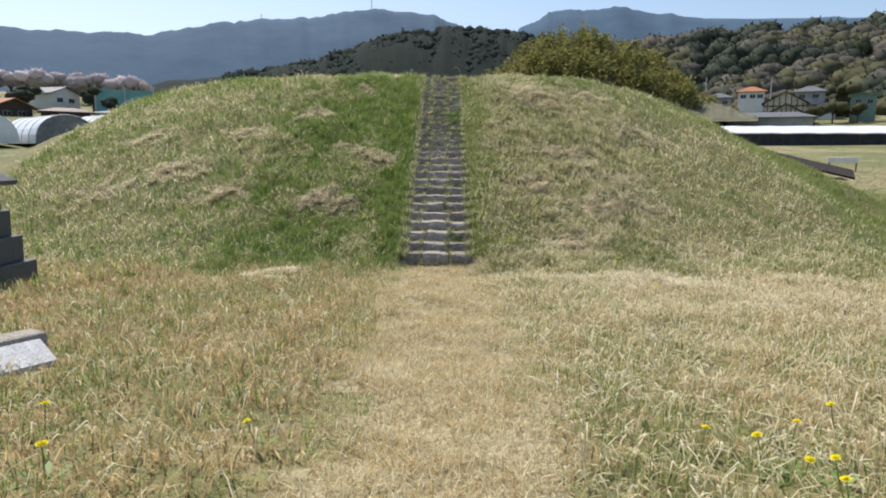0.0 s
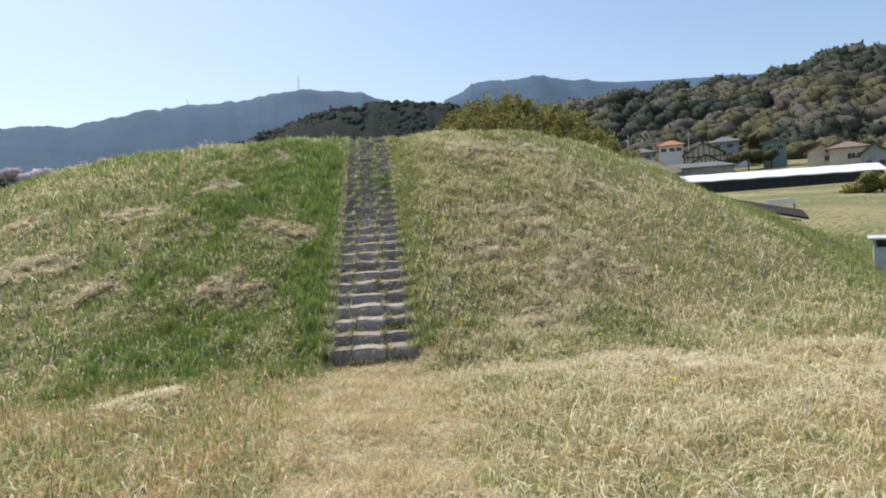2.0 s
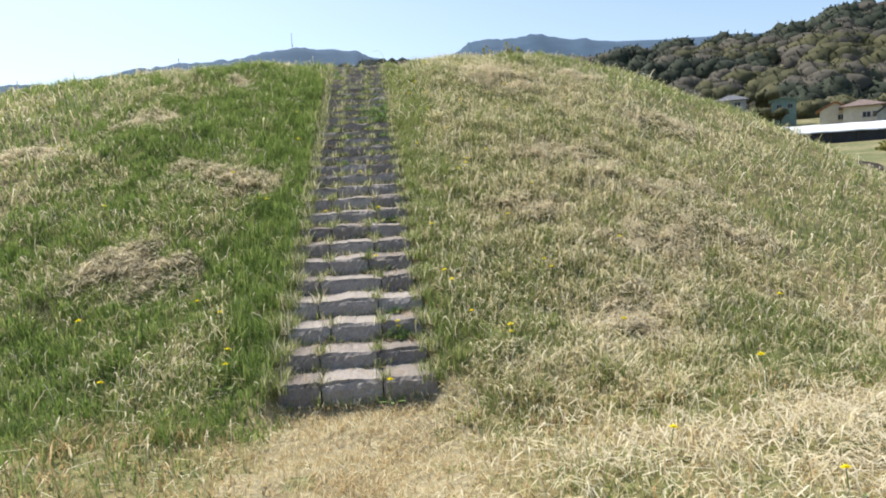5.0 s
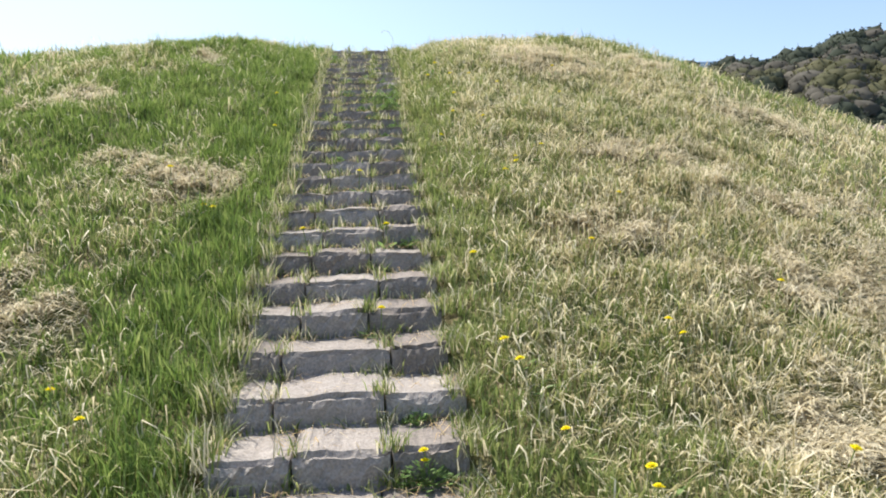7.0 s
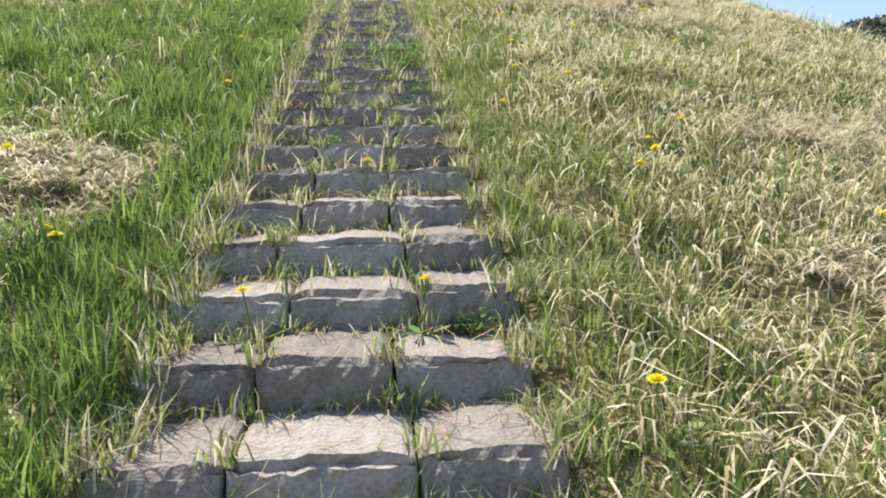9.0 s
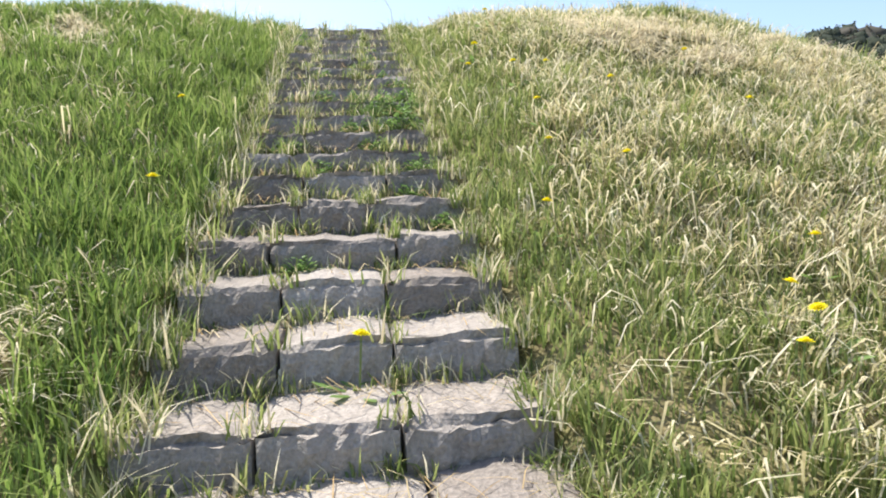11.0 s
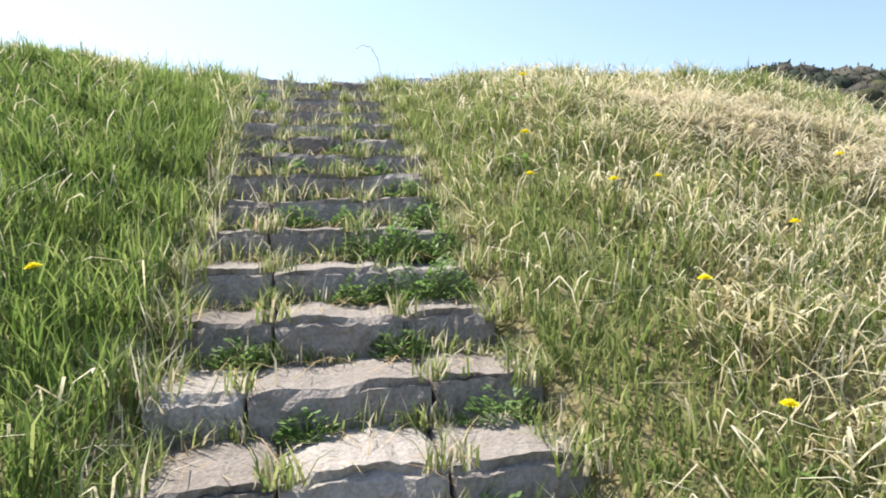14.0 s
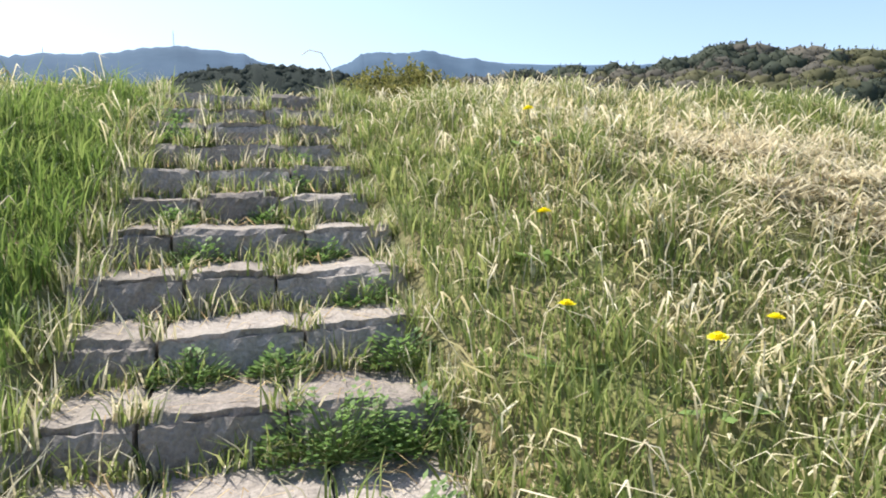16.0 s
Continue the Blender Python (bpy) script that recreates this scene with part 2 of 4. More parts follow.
ground.data.polygons.foreach_set("material_index", (far_cell + 2 * ((np.abs(cx - 0.1) + rng.uniform(0, 0.7, cx.shape) < 1.05) & (cy < 11.9) & (cy > -8))).ravel().astype(np.int32))


def height(x, y):
    return float(land(np.array(x), np.array(y)))


# ---- distant mountains and hills ----
def ridge(name, label, mat, pts, depth, foot, rough, seed, cols=220, rows=14):
    """A range whose crest follows pts (x, y, z), falling away to both sides."""
    p = np.array(pts, float)
    s = np.linspace(0, len(p) - 1, cols)
    k = np.arange(len(p))
    crest = np.stack([np.interp(s, k, p[:, j]) for j in range(3)], -1)
    crest[:, 2] += rough * waves(s * 10, s * 0, 9.0, seed) * 0.5 + rough * 0.35 * waves(s * 10, s * 0, 2.0, seed + 1)
    out = crest[:, :2] / np.linalg.norm(crest[:, :2], axis=1)[:, None]
    v = np.linspace(-1, 1, rows * 2 - 1)
    P = np.zeros((len(v), cols, 3))
    for j, a in enumerate(v):
        P[j, :, :2] = crest[:, :2] + out * (a * depth)
        f = 1 - abs(a) ** 1.3
        P[j, :, 2] = foot + (crest[:, 2] - foot) * f + rough * 0.7 * waves(s * 3 + 6 * a, s * 1 + 9 * a, 12.0, seed + 2) * f * min(1, abs(a) * 3)
    i = np.arange(P.shape[0] * cols).reshape(P.shape[0], cols)
    q = np.stack([i[:-1, :-1], i[:-1, 1:], i[1:, 1:], i[1:, :-1]], -1).reshape(-1, 4)
    return tagged(np_object(name, P.reshape(-1, 3), [q], mat, smooth=True), label, "mountain", kind="structure")


ridge("backdrop_mountains", "wooded mountain range on the skyline, coloured blue for distance haze", M_FARM,
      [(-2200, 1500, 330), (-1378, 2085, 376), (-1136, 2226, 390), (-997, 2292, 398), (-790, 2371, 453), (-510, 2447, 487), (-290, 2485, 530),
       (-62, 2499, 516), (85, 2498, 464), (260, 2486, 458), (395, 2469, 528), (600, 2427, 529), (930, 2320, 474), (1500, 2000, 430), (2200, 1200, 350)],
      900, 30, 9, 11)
ridge("backdrop_cedar_hill", "dark cedar-covered hill before the mountains", M_MIDM,
      [(-330, 500, 45), (-187, 570, 66), (-113, 588, 82), (-45, 598, 107), (20, 599, 114), (65, 596, 109), (140, 580, 95), (260, 540, 70)], 120, 25, 3, 21)
HILL = [(20, 330, 34), (61, 344, 60), (90, 338, 57), (133, 323, 62), (152, 314, 63), (180, 302, 61), (206, 284, 67), (222, 288, 70), (240, 264, 64), (268, 244, 60), (300, 190, 58), (330, 120, 50)]
ridge("backdrop_wooded_hill", "brown and green wooded hillside above the village", M_HILL, [(x, y, z - 6) for x, y, z in HILL], 125, 12, 1.2, 31)
ridge("backdrop_bamboo_hill", "low knoll under a bamboo grove", M_HILL, [(2, 158, 12), (14, 158, 19), (19, 158, 23), (34, 156, 25.5), (47, 152, 22), (58, 148, 15), (68, 143, 11)], 22, 9, 0.6, 41)


def foliage(name, label, mat, centres, radii, leaves, leaf, squash=1.0, category="woods"):
    """Crowns of many small leaf clumps scattered over and inside uneven ellipsoids."""
    c = np.repeat(np.asarray(centres, float), leaves, axis=0)
    r = np.repeat(np.asarray(radii, float), leaves)
    d = rng.normal(size=c.shape)
    d /= np.linalg.norm(d, axis=1)[:, None]
    lump = 1 + 0.22 * np.sin(d[:, 0] * 5 + c[:, 0]) + 0.18 * np.sin(d[:, 2] * 7 + d[:, 1] * 4 + c[:, 1])
    u = rng.uniform(0.55, 1.0, len(c)) ** 0.5
    pos = c + d * (r * lump * u)[:, None] * np.array([1, 1, squash])
    a = rng.normal(size=c.shape) + d * 0.3
    b = rng.normal(size=c.shape)
    size = leaf * (r / np.mean(radii))[:, None] * rng.uniform(0.6, 1.4, (len(c), 1))
    a = a / np.linalg.norm(a, axis=1)[:, None] * size
    b = b / np.linalg.norm(b, axis=1)[:, None] * size
    V = np.stack([pos - a, pos + b * 0.7, pos + a, pos - b * 0.7], 1).reshape(-1, 3)
    return np_object(name, V, [np.arange(len(V)).reshape(-1, 4)], mat)


def crowns(name, mat, centres, radii, leaves, leaf, squash=1.0, level=3):
    """Uneven tree crowns: a lumpy core of boughs with leaf clumps standing out of it, all one mesh."""
    bm = bmesh.new()
    bmesh.ops.create_icosphere(bm, subdivisions=level, radius=1)
    u = np.array([v.co[:] for v in bm.verts])
    tri = np.array([[v.index for v in f.verts] for f in bm.faces])
    bm.free()
    c, r = np.asarray(centres, float), np.asarray(radii, float)
    ph = rng.uniform(0, 6.283, (len(c), 1, 3))
    lump = 1 + 0.13 * np.sin(u[None, :, 0:1] * 5 + ph[..., 0:1]) * np.sin(u[None, :, 2:3] * 6 + ph[..., 1:2]) + 0.10 * np.sin(u[None, :, 1:2] * 9 + u[None, :, 2:3] * 7 + ph[..., 2:3])
    lump = lump + rng.normal(0, 0.06, lump.shape)
    core = c[:, None, :] + u[None] * lump * 0.84 * r[:, None, None] * np.array([1, 1, squash])
    faces = (tri[None] + np.arange(len(c))[:, None, None] * len(u)).reshape(-1, 3)
    k = rng.integers(0, len(u), (len(c), leaves))
    d = u[k]
    pos = (core[np.arange(len(c))[:, None], k] + d * (rng.uniform(-0.08, 0.12, k.shape) * r[:, None])[..., None]).reshape(-1, 3)
    a, b = rng.normal(size=pos.shape) * 0.7 + d.reshape(-1, 3) * 0.5, rng.normal(size=pos.shape)
    size = leaf * np.repeat(r / r.mean(), leaves)[:, None] * rng.uniform(0.6, 1.4, (len(pos), 1))
    a = a / np.linalg.norm(a, axis=1)[:, None] * size
    b = b / np.linalg.norm(b, axis=1)[:, None] * size
    V = np.stack([pos - a, pos + b * 0.7, pos + a, pos - b * 0.7], 1).reshape(-1, 3)
    n0 = len(c) * len(u)
    return np_object(name, np.concatenate([core.reshape(-1, 3), V]), [faces, n0 + np.arange(len(V)).reshape(-1, 4)], mat, smooth=True)


def hill_points(n, lo, hi):
    p = np.array(HILL, float)
    s = rng.uniform(0.2, len(p) - 1, n)
    k = np.arange(len(p))
    c = np.stack([np.interp(s, k, p[:, j]) for j in range(3)], -1)
    a = -rng.uniform(lo, hi, n)
    o = c[:, :2] / np.linalg.norm(c[:, :2], axis=1)[:, None]
    q = c.copy()
    q[:, :2] += o * (a * 125)[:, None]
    q[:, 2] = 12 + (c[:, 2] - 12) * (1 - np.abs(a) ** 1.3)
    return q


for nm, lb, mt, n, r0, r1, sq, want in (("cedar_wood", "dark green cedar trees covering the hillside", M_CEDAR, 400, 4.5, 8, 1.1, -0.45),
                                  ("budding_wood", "grey-brown budding deciduous trees on the hillside", M_BARE, 330, 5, 10, 0.8, 0.3),
                                  ("olive_wood", "olive-green spring trees on the hillside", M_OLIVE, 260, 5, 10, 0.8, 0.75)):
    pts = hill_points(n * 3, -0.03, 0.95)
    mood = waves(pts[:, 0], pts[:, 1], 95, 71) + rng.normal(0, 0.22, n * 3)
    pts = pts[np.argsort(np.abs(mood - want))[:n]]
    rad = rng.uniform(r0, r1, n) * (0.55 + 0.45 * np.hypot(pts[:, 0], pts[:, 1]) / 350)
    pts[:, 2] += rad * 0.1 - 5.0
    tagged(crowns(nm, mt, pts, rad, 250, 0.46, sq, 2), lb, "woods", kind="stuff")
n = 230
bx = rng.uniform(6, 66, n)
by = 156 - np.abs(bx - 30) * 0.12 + rng.uniform(-18, 4, n)
top = np.interp(bx, [2, 14, 19, 34, 47, 58, 68], [14, 21, 27, 29, 25, 17, 12])
tagged(foliage("bamboo_grove", "", M_BAMBOO, np.stack([bx, by, top - 2.5 + (by - 156) * 0.45 + rng.uniform(-1, 1.6, n)], -1), rng.uniform(1.6, 2.9, n), 260, 0.36, 1.5),
       "yellow-green bamboo grove with feathery plumes", "bamboo", kind="stuff")
n = 90
a = rng.uniform(0.32, 0.98, n)
d = np.where(a < 0.66, rng.uniform(212, 232, n), rng.uniform(165, 185, n))
vz = np.array([height(d_ * math.sin(a_), d_ * math.cos(a_)) for d_, a_ in zip(d, a)])
tagged(crowns("village_thicket", M_OLIVE, np.stack([d * np.sin(a), d * np.cos(a), vz + 1.5], -1), rng.uniform(2.5, 4.5, n), 130, 0.34, 0.9),
       "brown-green thicket at the foot of the hill", "bushes", kind="stuff")


n = 1100
cp = np.array([(-187, 570, 66), (-113, 588, 82), (-45, 598, 107), (20, 599, 114), (65, 596, 109), (140, 580, 95), (260, 540, 70)], float)
q = rng.uniform(0, len(cp) - 1, n)
cw = np.stack([np.interp(q, np.arange(len(cp)), cp[:, j]) for j in range(3)], -1)
drop = rng.uniform(0, 0.62, n)
cw[:, 1] -= drop * 110
cw[:, 2] -= (cw[:, 2] - 25) * drop ** 1.3 + 5
tagged(crowns("cedar_ridge", M_MIDM, cw, rng.uniform(5, 8, n), 30, 0.9, 1.2, 2), "dark cedars crowding the ridge of the hill", "woods", kind="stuff")


# ---- the stone stairs ----
def step_top(n):
    return RISE * n


def step_front(n):
    return FOOT + RUN * (n - 1)


stairs = empty("stone_staircase", pose(0, FOOT, 0), "weathered grey stone staircase climbing the grassy mound", "stairs", kind="structure")


def slab(x0, x1, y0, y1, z0, z1, g):
    """A rough-hewn block, uneven along its front edge."""
    nx, sy, sz = 14, (0.0, 0.11, 0.5, 1.0), (0.0, 0.28, 0.50, 0.70, 0.86, 1.0)
    top = len(sz) - 1
    bm = bmesh.new()
    vs = {}
    pa, pb, ka, kb = g.uniform(0, 6), g.uniform(0, 6), g.uniform(5, 9), g.uniform(14, 22)
    wear = 0.012 + 0.010 * min(1.0, z1 / 2.6)
    xs = [x0 + (x1 - x0) * i / nx for i in range(nx + 1)]
    wob = [wear * (0.9 * math.sin(ka * x + pa) + 0.5 * math.sin(kb * x + pb)) + g.uniform(-0.006, 0.006) for x in xs]
    dip = [wear * 0.5 * (math.sin(ka * 0.8 * x + pb) + 0.5 * math.sin(kb * x + pa)) + g.uniform(-0.004, 0.004) for x in xs]
    for i, f in ((0, 1.0), (1, 0.35), (nx - 1, 0.35), (nx, 1.0)):      # worn corners
        wob[i] += 0.016 * f
        dip[i] -= 0.014 * f
    for i in range(nx + 1):
        for j in range(4):
            for k in range(top + 1):
                if 0 < i < nx and j in (1, 2) and 0 < k < top:
                    continue
                x = x0 + (x1 - x0) * i / nx
                y = y0 + (y1 - y0) * sy[j]
                z = z0 + (z1 - z0) * sz[k]
                if k == top:
                    z += dip[i] - TILT * (0.3 - (y - y0)) + g.uniform(-0.003, 0.003)
                if j == 0:
                    y += wob[i] * (0.4 + 0.6 * k / top) + (0.040 if k == top else 0.016 if k == top - 1 else 0.004 if k == top - 2 else 0.0) + g.uniform(-0.010, 0.010)
                if j == 0 and 0 < k < top:
                    z += g.uniform(-0.008, 0.008)
                if j == 1 and k == top:
                    z += 0.004
                if j == 0 and k == top:
                    z -= 0.024
                if i in (0, nx) and (j == 0 or k == top):
                    x += (0.006 if i == 0 else -0.006)
                    z -= 0.004 if k == top else 0
                vs[i, j, k] = bm.verts.new((x, y, z))
    def face(*keys):
        if all(q in vs for q in keys):
            bm.faces.new([vs[q] for q in keys])
    for i in range(nx):
        for k in range(top):
            face((i, 0, k), (i + 1, 0, k), (i + 1, 0, k + 1), (i, 0, k + 1))
            face((i, 3, k), (i, 3, k + 1), (i + 1, 3, k + 1), (i + 1, 3, k))
        for j in range(3):
            face((i, j, top), (i + 1, j, top), (i + 1, j + 1, top), (i, j + 1, top))
    for j in range(3):
        for k in range(top):
            face((0, j, k), (0, j, k + 1), (0, j + 1, k + 1), (0, j + 1, k))
            face((nx, j, k), (nx, j + 1, k), (nx, j + 1, k + 1), (nx, j, k + 1))
    return bm


sg = random.Random(5)
JOINTS = {}
for n in range(1, STEPS + 1):
    a = -HALF + 1.32 * (0.27 + sg.uniform(-0.06, 0.06))
    b = -HALF + 1.32 * (0.645 + sg.uniform(-0.07, 0.07))
    JOINTS[n] = (a, b)
    l, r = -HALF + sg.uniform(-0.04, 0.03), HALF + sg.uniform(-0.04, 0.04)
    for x0, x1 in ((l, a - 0.003), (a + 0.003, b - 0.003), (b + 0.003, r)):
        dy, dz = sg.uniform(-0.015, 0.015), sg.uniform(-0.012, 0.012)
        y0 = step_front(n) + dy
        ob = part("step_stone", slab(x0, x1, y0 - FOOT, y0 - FOOT + RUN + 0.07, step_top(n) - 0.24, step_top(n) + dz, sg), M_STONE, stairs)

# ---- grass ----
PATCHES = ((-1.55, 15.95, .55, .5, 2600), (-2.65, 14.2, .55, .4, 2600), (-5.0, 14.5, .6, .35, 1500), (-2.8, 10.3, .6, .5, 600), (-6.6, 15.6, .9, .5, 1500),
                            (-5.3, 17.4, .8, .4, 1200), (3.3, 16.6, 1.0, .5, 2200), (4.2, 14.4, 1.3, .5, 2200), (2.9, 19.6, 1.0, .5, 2200), (5.6, 18.2, 1.0, .5, 1500),
                            (4.0, 10.2, 2.6, 1.1, 3000), (2.3, 15.0, .6, .3, 1200), (4.3, 15.6, .9, .35, 1800), (3.7, 14.1, .7, .35, 1500), (2.7, 12.8, .5, .3, 900), (2.6, 20.3, .8, .4, 1500), (4.6, 20.3, .7, .35, 1000), (-2.4, 16.5, .4, .3, 700), (-2.2, 14.0, .5, .3, 900), (-8.0, 15.1, .9, .4, 1200), (-8.2, 17.9, .9, .5, 1000), (-2.3, 20.1, .4, .25, 500),  (-3.6, 18.4, .7, .4, 1000), (3.0, 13.0, .6, .4, 1000), (5.3, 8.2, 1.8, 1.0, 1500))


def blades(name, label, mat, x, y, z, length, width, bend, lean=0.35, flat=False, category="grass", curl=0.0):
    """Curved, tapering blades rooted at x, y, z."""
    n = len(x)
    a = rng.uniform(0, 6.283, n)
    out = np.stack([np.cos(a), np.sin(a), np.zeros(n)], -1)
    side = np.stack([-np.sin(a), np.cos(a), np.zeros(n)], -1)
    turn = rng.uniform(-0.9, 0.9, n)[:, None]
    side = side + out * turn
    up = np.array([0, 0, 1.0])
    root = np.stack([x, y, z], -1)
    L = np.asarray(length)[:, None]
    W = np.asarray(width)[:, None] * 0.5
    tip_lean = np.abs(rng.normal(0, bend, n))[:, None]
    first = rng.uniform(0, lean, n)[:, None]
    if flat:
        mid = root + out * L * 0.5 + up * rng.uniform(0.01, 0.05, n)[:, None]
        tip = root + out * L + up * rng.uniform(0.0, 0.04, n)[:, None]
    else:
        mid = root + (up + out * first) * L * 0.55
        tip = mid + (up * (1 - 0.7 * np.minimum(tip_lean, 1.6)) + out * (first + tip_lean)) * L * 0.45
    if curl:
        w = rng.uniform(0, 6.283, n)
        off = np.stack([np.cos(w), np.sin(w), np.zeros(n)], -1)
        nod = np.abs(rng.normal(0, curl, n))[:, None]
        end = tip + (off * (0.35 + 0.5 * nod) + (tip - mid) * 0.6 / np.maximum(L, 0.01) - up * np.minimum(nod, 1.5)) * L * 0.36
        V = np.stack([root - side * W * 0.6, root + side * W * 0.6, mid + side * W * 0.8, mid - side * W * 0.8, tip + side * W, tip - side * W, end], 1).reshape(-1, 3)
        k = np.arange(n)[:, None] * 7
        ob = np_object(name, V, [k + np.array([[0, 1, 2, 3]]), k + np.array([[3, 2, 4, 5]]), k + np.array([[5, 4, 6]])], mat)
        return tagged(ob, label, category, kind="stuff")
    V = np.stack([root - side * W, root + side * W, mid + side * W * 0.85, mid - side * W * 0.85, tip], 1).reshape(-1, 3)
    k = np.arange(n)[:, None] * 5
    ob = np_object(name, V, [k + np.array([[0, 1, 2, 3]]), k + np.array([[3, 2, 4]])], mat)
    return tagged(ob, label, category, kind="stuff")


def scatter(n, x0, x1, y0, y1):
    return rng.uniform(x0, x1, n), rng.uniform(y0, y1, n)


def greenness(x, y):
    x, y = x + 0.9 * waves(x, y, 2.6, 53) * ss(-x, 1.5, 3.0), y + 0.5 * waves(x, y, 2.2, 54)
    left = ss(-x, 0.6, 1.0) * (1 - ss(-x, 3.6, 6.5)) * ss(y, 9.4, 11.4) * (1 - ss(y, 19.5, 22.5))
    g = 0.51 - 0.05 * ss(x, 1.2, 2.5) + 0.05 * ss(y, 14.5, 17) + 0.28 * left + 0.14 * (x < 0) * (y > 11.5)
    g = g + 0.40 * (1 - ss(np.abs(np.abs(x) - 0.8), 0.1, 0.8)) * (y > 11.8)
    g = g + 0.45 * ss(x, 2.2, 4.0) * ss(y, 19.5, 21.5)
    g = g + 0.35 * ss(x, 8.5, 12) * (y > 6)
    g = g + 0.35 * np.exp(-((x - 3.3) ** 2 + (y - 4.3) ** 2) / 2.2) - (0.14 + 0.14 * ss(x, -0.5, 1.5)) * (y < 10.8) - 0.22 * ss(x, 1.5, 4) * ss(11.8 - y, 0, 1.2)
    return g + 0.20 * waves(x, y, 4.2, 51) + 0.17 * waves(x, y, 1.3, 52)


def rooted(n, x0, x1, y0, y1):
    x, y = scatter(n, x0, x1, y0, y1)
    path = (1 - ss(np.abs(x - 0.1 + 0.08 * np.sin(y * 0.8)), 0.35, 1.25)) * (y < 11.9)
    on = (np.abs(x) < 0.70 + 0.05 * np.sin(y * 9 + np.sign(x) * 2)) & (y > FOOT - 0.05) & (y < 23.0)
    keep = (~on) & (rng.uniform(0, 1, n) > path * 0.96)
    for px_, py_, rx, ry, _ in PATCHES:
        inside = ((x - px_) / rx) ** 2 + ((y - py_) / ry) ** 2 < 0.75 + 0.3 * np.sin(x * 9 + y * 7)
        keep &= ~(inside & (rng.uniform(0, 1, n) < (0.85 if py_ > 11 else 0.4)))
    return x[keep], y[keep], path[keep]


def grow(n, x0, x1, y0, y1, wide, tall):
    x, y, path = rooted(n, x0, x1, y0, y1)
    z = land(x, y) - 0.012
    g = greenness(x, y)
    green = rng.uniform(0, 1, len(x)) < g
    lush = green & (x < -0.6) & (rng.uniform(0, 1, len(x)) < ss(g, 0.55, 1.0))
    gold = ~green & (y < 11.6) & (rng.uniform(0, 1, len(x)) < np.where(x < 0, 0.9, 0.3))
    tuft = 0.75 + 0.3 * waves(x, y, 0.8, 61)
    L = np.clip(rng.normal(0.17, 0.05, len(x)), 0.05, 0.34) * np.clip(tuft, 0.4, 1.4) * (1 - 0.72 * path) * tall
    L = L * np.where(y < 11.0, 0.95, 1.0) * (1 + 0.35 * ss(-x, 0.6, 0.75) * (1 - ss(-x, 1.0, 1.7)) * (y > 12))
    W = rng.uniform(0.005, 0.012, len(x)) * wide
    thin_out = rng.uniform(0, 1, len(x)) < 0.8
    groups = ((green & ~lush, "green_grass", "rough green grass among the dry stalks", M_GREEN, 0.6, 0.92, 0.9, 0.0),
              (lush, "lush_grass", "lush fresh green grass beside the steps", M_LUSH, 0.6, 1.0, 0.9, 0.0),
              (~green & ~gold & thin_out, "dry_grass", "dry straw-coloured grass with bent stalks", M_DRY, 0.9, 0.84, 0.95, 0.8),
              (gold, "brown_grass", "golden brown withered grass on the flat", M_GOLD, 1.0, 0.9, 1.0, 0.0))
    for sel, nm, lb, mt, bend, k, w, curl in groups:
        if sel.sum() > 10:
            blades(nm, lb, mt, x[sel], y[sel], z[sel], L[sel] * k, W[sel] * w, bend, 1.0 if bend > 0.8 else 0.55, curl=curl)


grow(320000, -4.5, 5.0, 11.2, 23.2, 1.0, 1.0)
grow(120000, -5.5, 6.5, 1.0, 11.6, 1.0, 1.0)
grow(60000, -12, -4.5, 7.0, 24, 1.7, 1.15)
grow(60000, 5.0, 15, 7.0, 25, 1.7, 1.15)
grow(24000, -4.5, 6.0, 23.2, 26, 1.5, 1.0)
grow(26000, 12, 20.5, 14, 31, 2.2, 1.1)

# short stubble of the trodden path
x, y = rng.normal(0.1, 0.52, 52000), rng.uniform(-0.5, 11.8, 52000)
x = x + 0.16 * waves(x, y, 1.5, 83) + 0.12 * rng.normal(0, 1, len(x))
half = rng.uniform(0, 1, len(x)) < 0.5
for sel, mt in ((half, M_GOLD), (~half, M_DRY)):
    blades("path_stubble", "short trodden straw-coloured stubble of the footpath", mt, x[sel], y[sel], land(x[sel], y[sel]) - 0.004, rng.uniform(0.02, 0.09, sel.sum()), rng.uniform(0.003, 0.007, sel.sum()), 0.9, 1.6)

# pale kinked stalks standing out of the sward
for n, x0, x1, y0, y1 in ((7500, 0.85, 5.5, 11.8, 22.6), (2600, -4.5, -0.85, 11.8, 22.6), (3500, 0.9, 6.0, 1.0, 11.8), (1400, -5.0, -0.8, 1.0, 11.8), (2000, 5.5, 12, 9, 24)):
    x, y = scatter(n, x0, x1, y0, y1)
    keep = rng.uniform(-1, 1, n) < 0.3 + waves(x, y, 1.7, 91)
    x, y = x[keep], y[keep]
    blades("pale_stalks", "bleached kinked grass stalks above the sward", M_STRAW, x, y, land(x, y) + 0.01, rng.uniform(0.10, 0.21, len(x)), rng.uniform(0.004, 0.010, len(x)), 0.8, 0.8, curl=1.0)

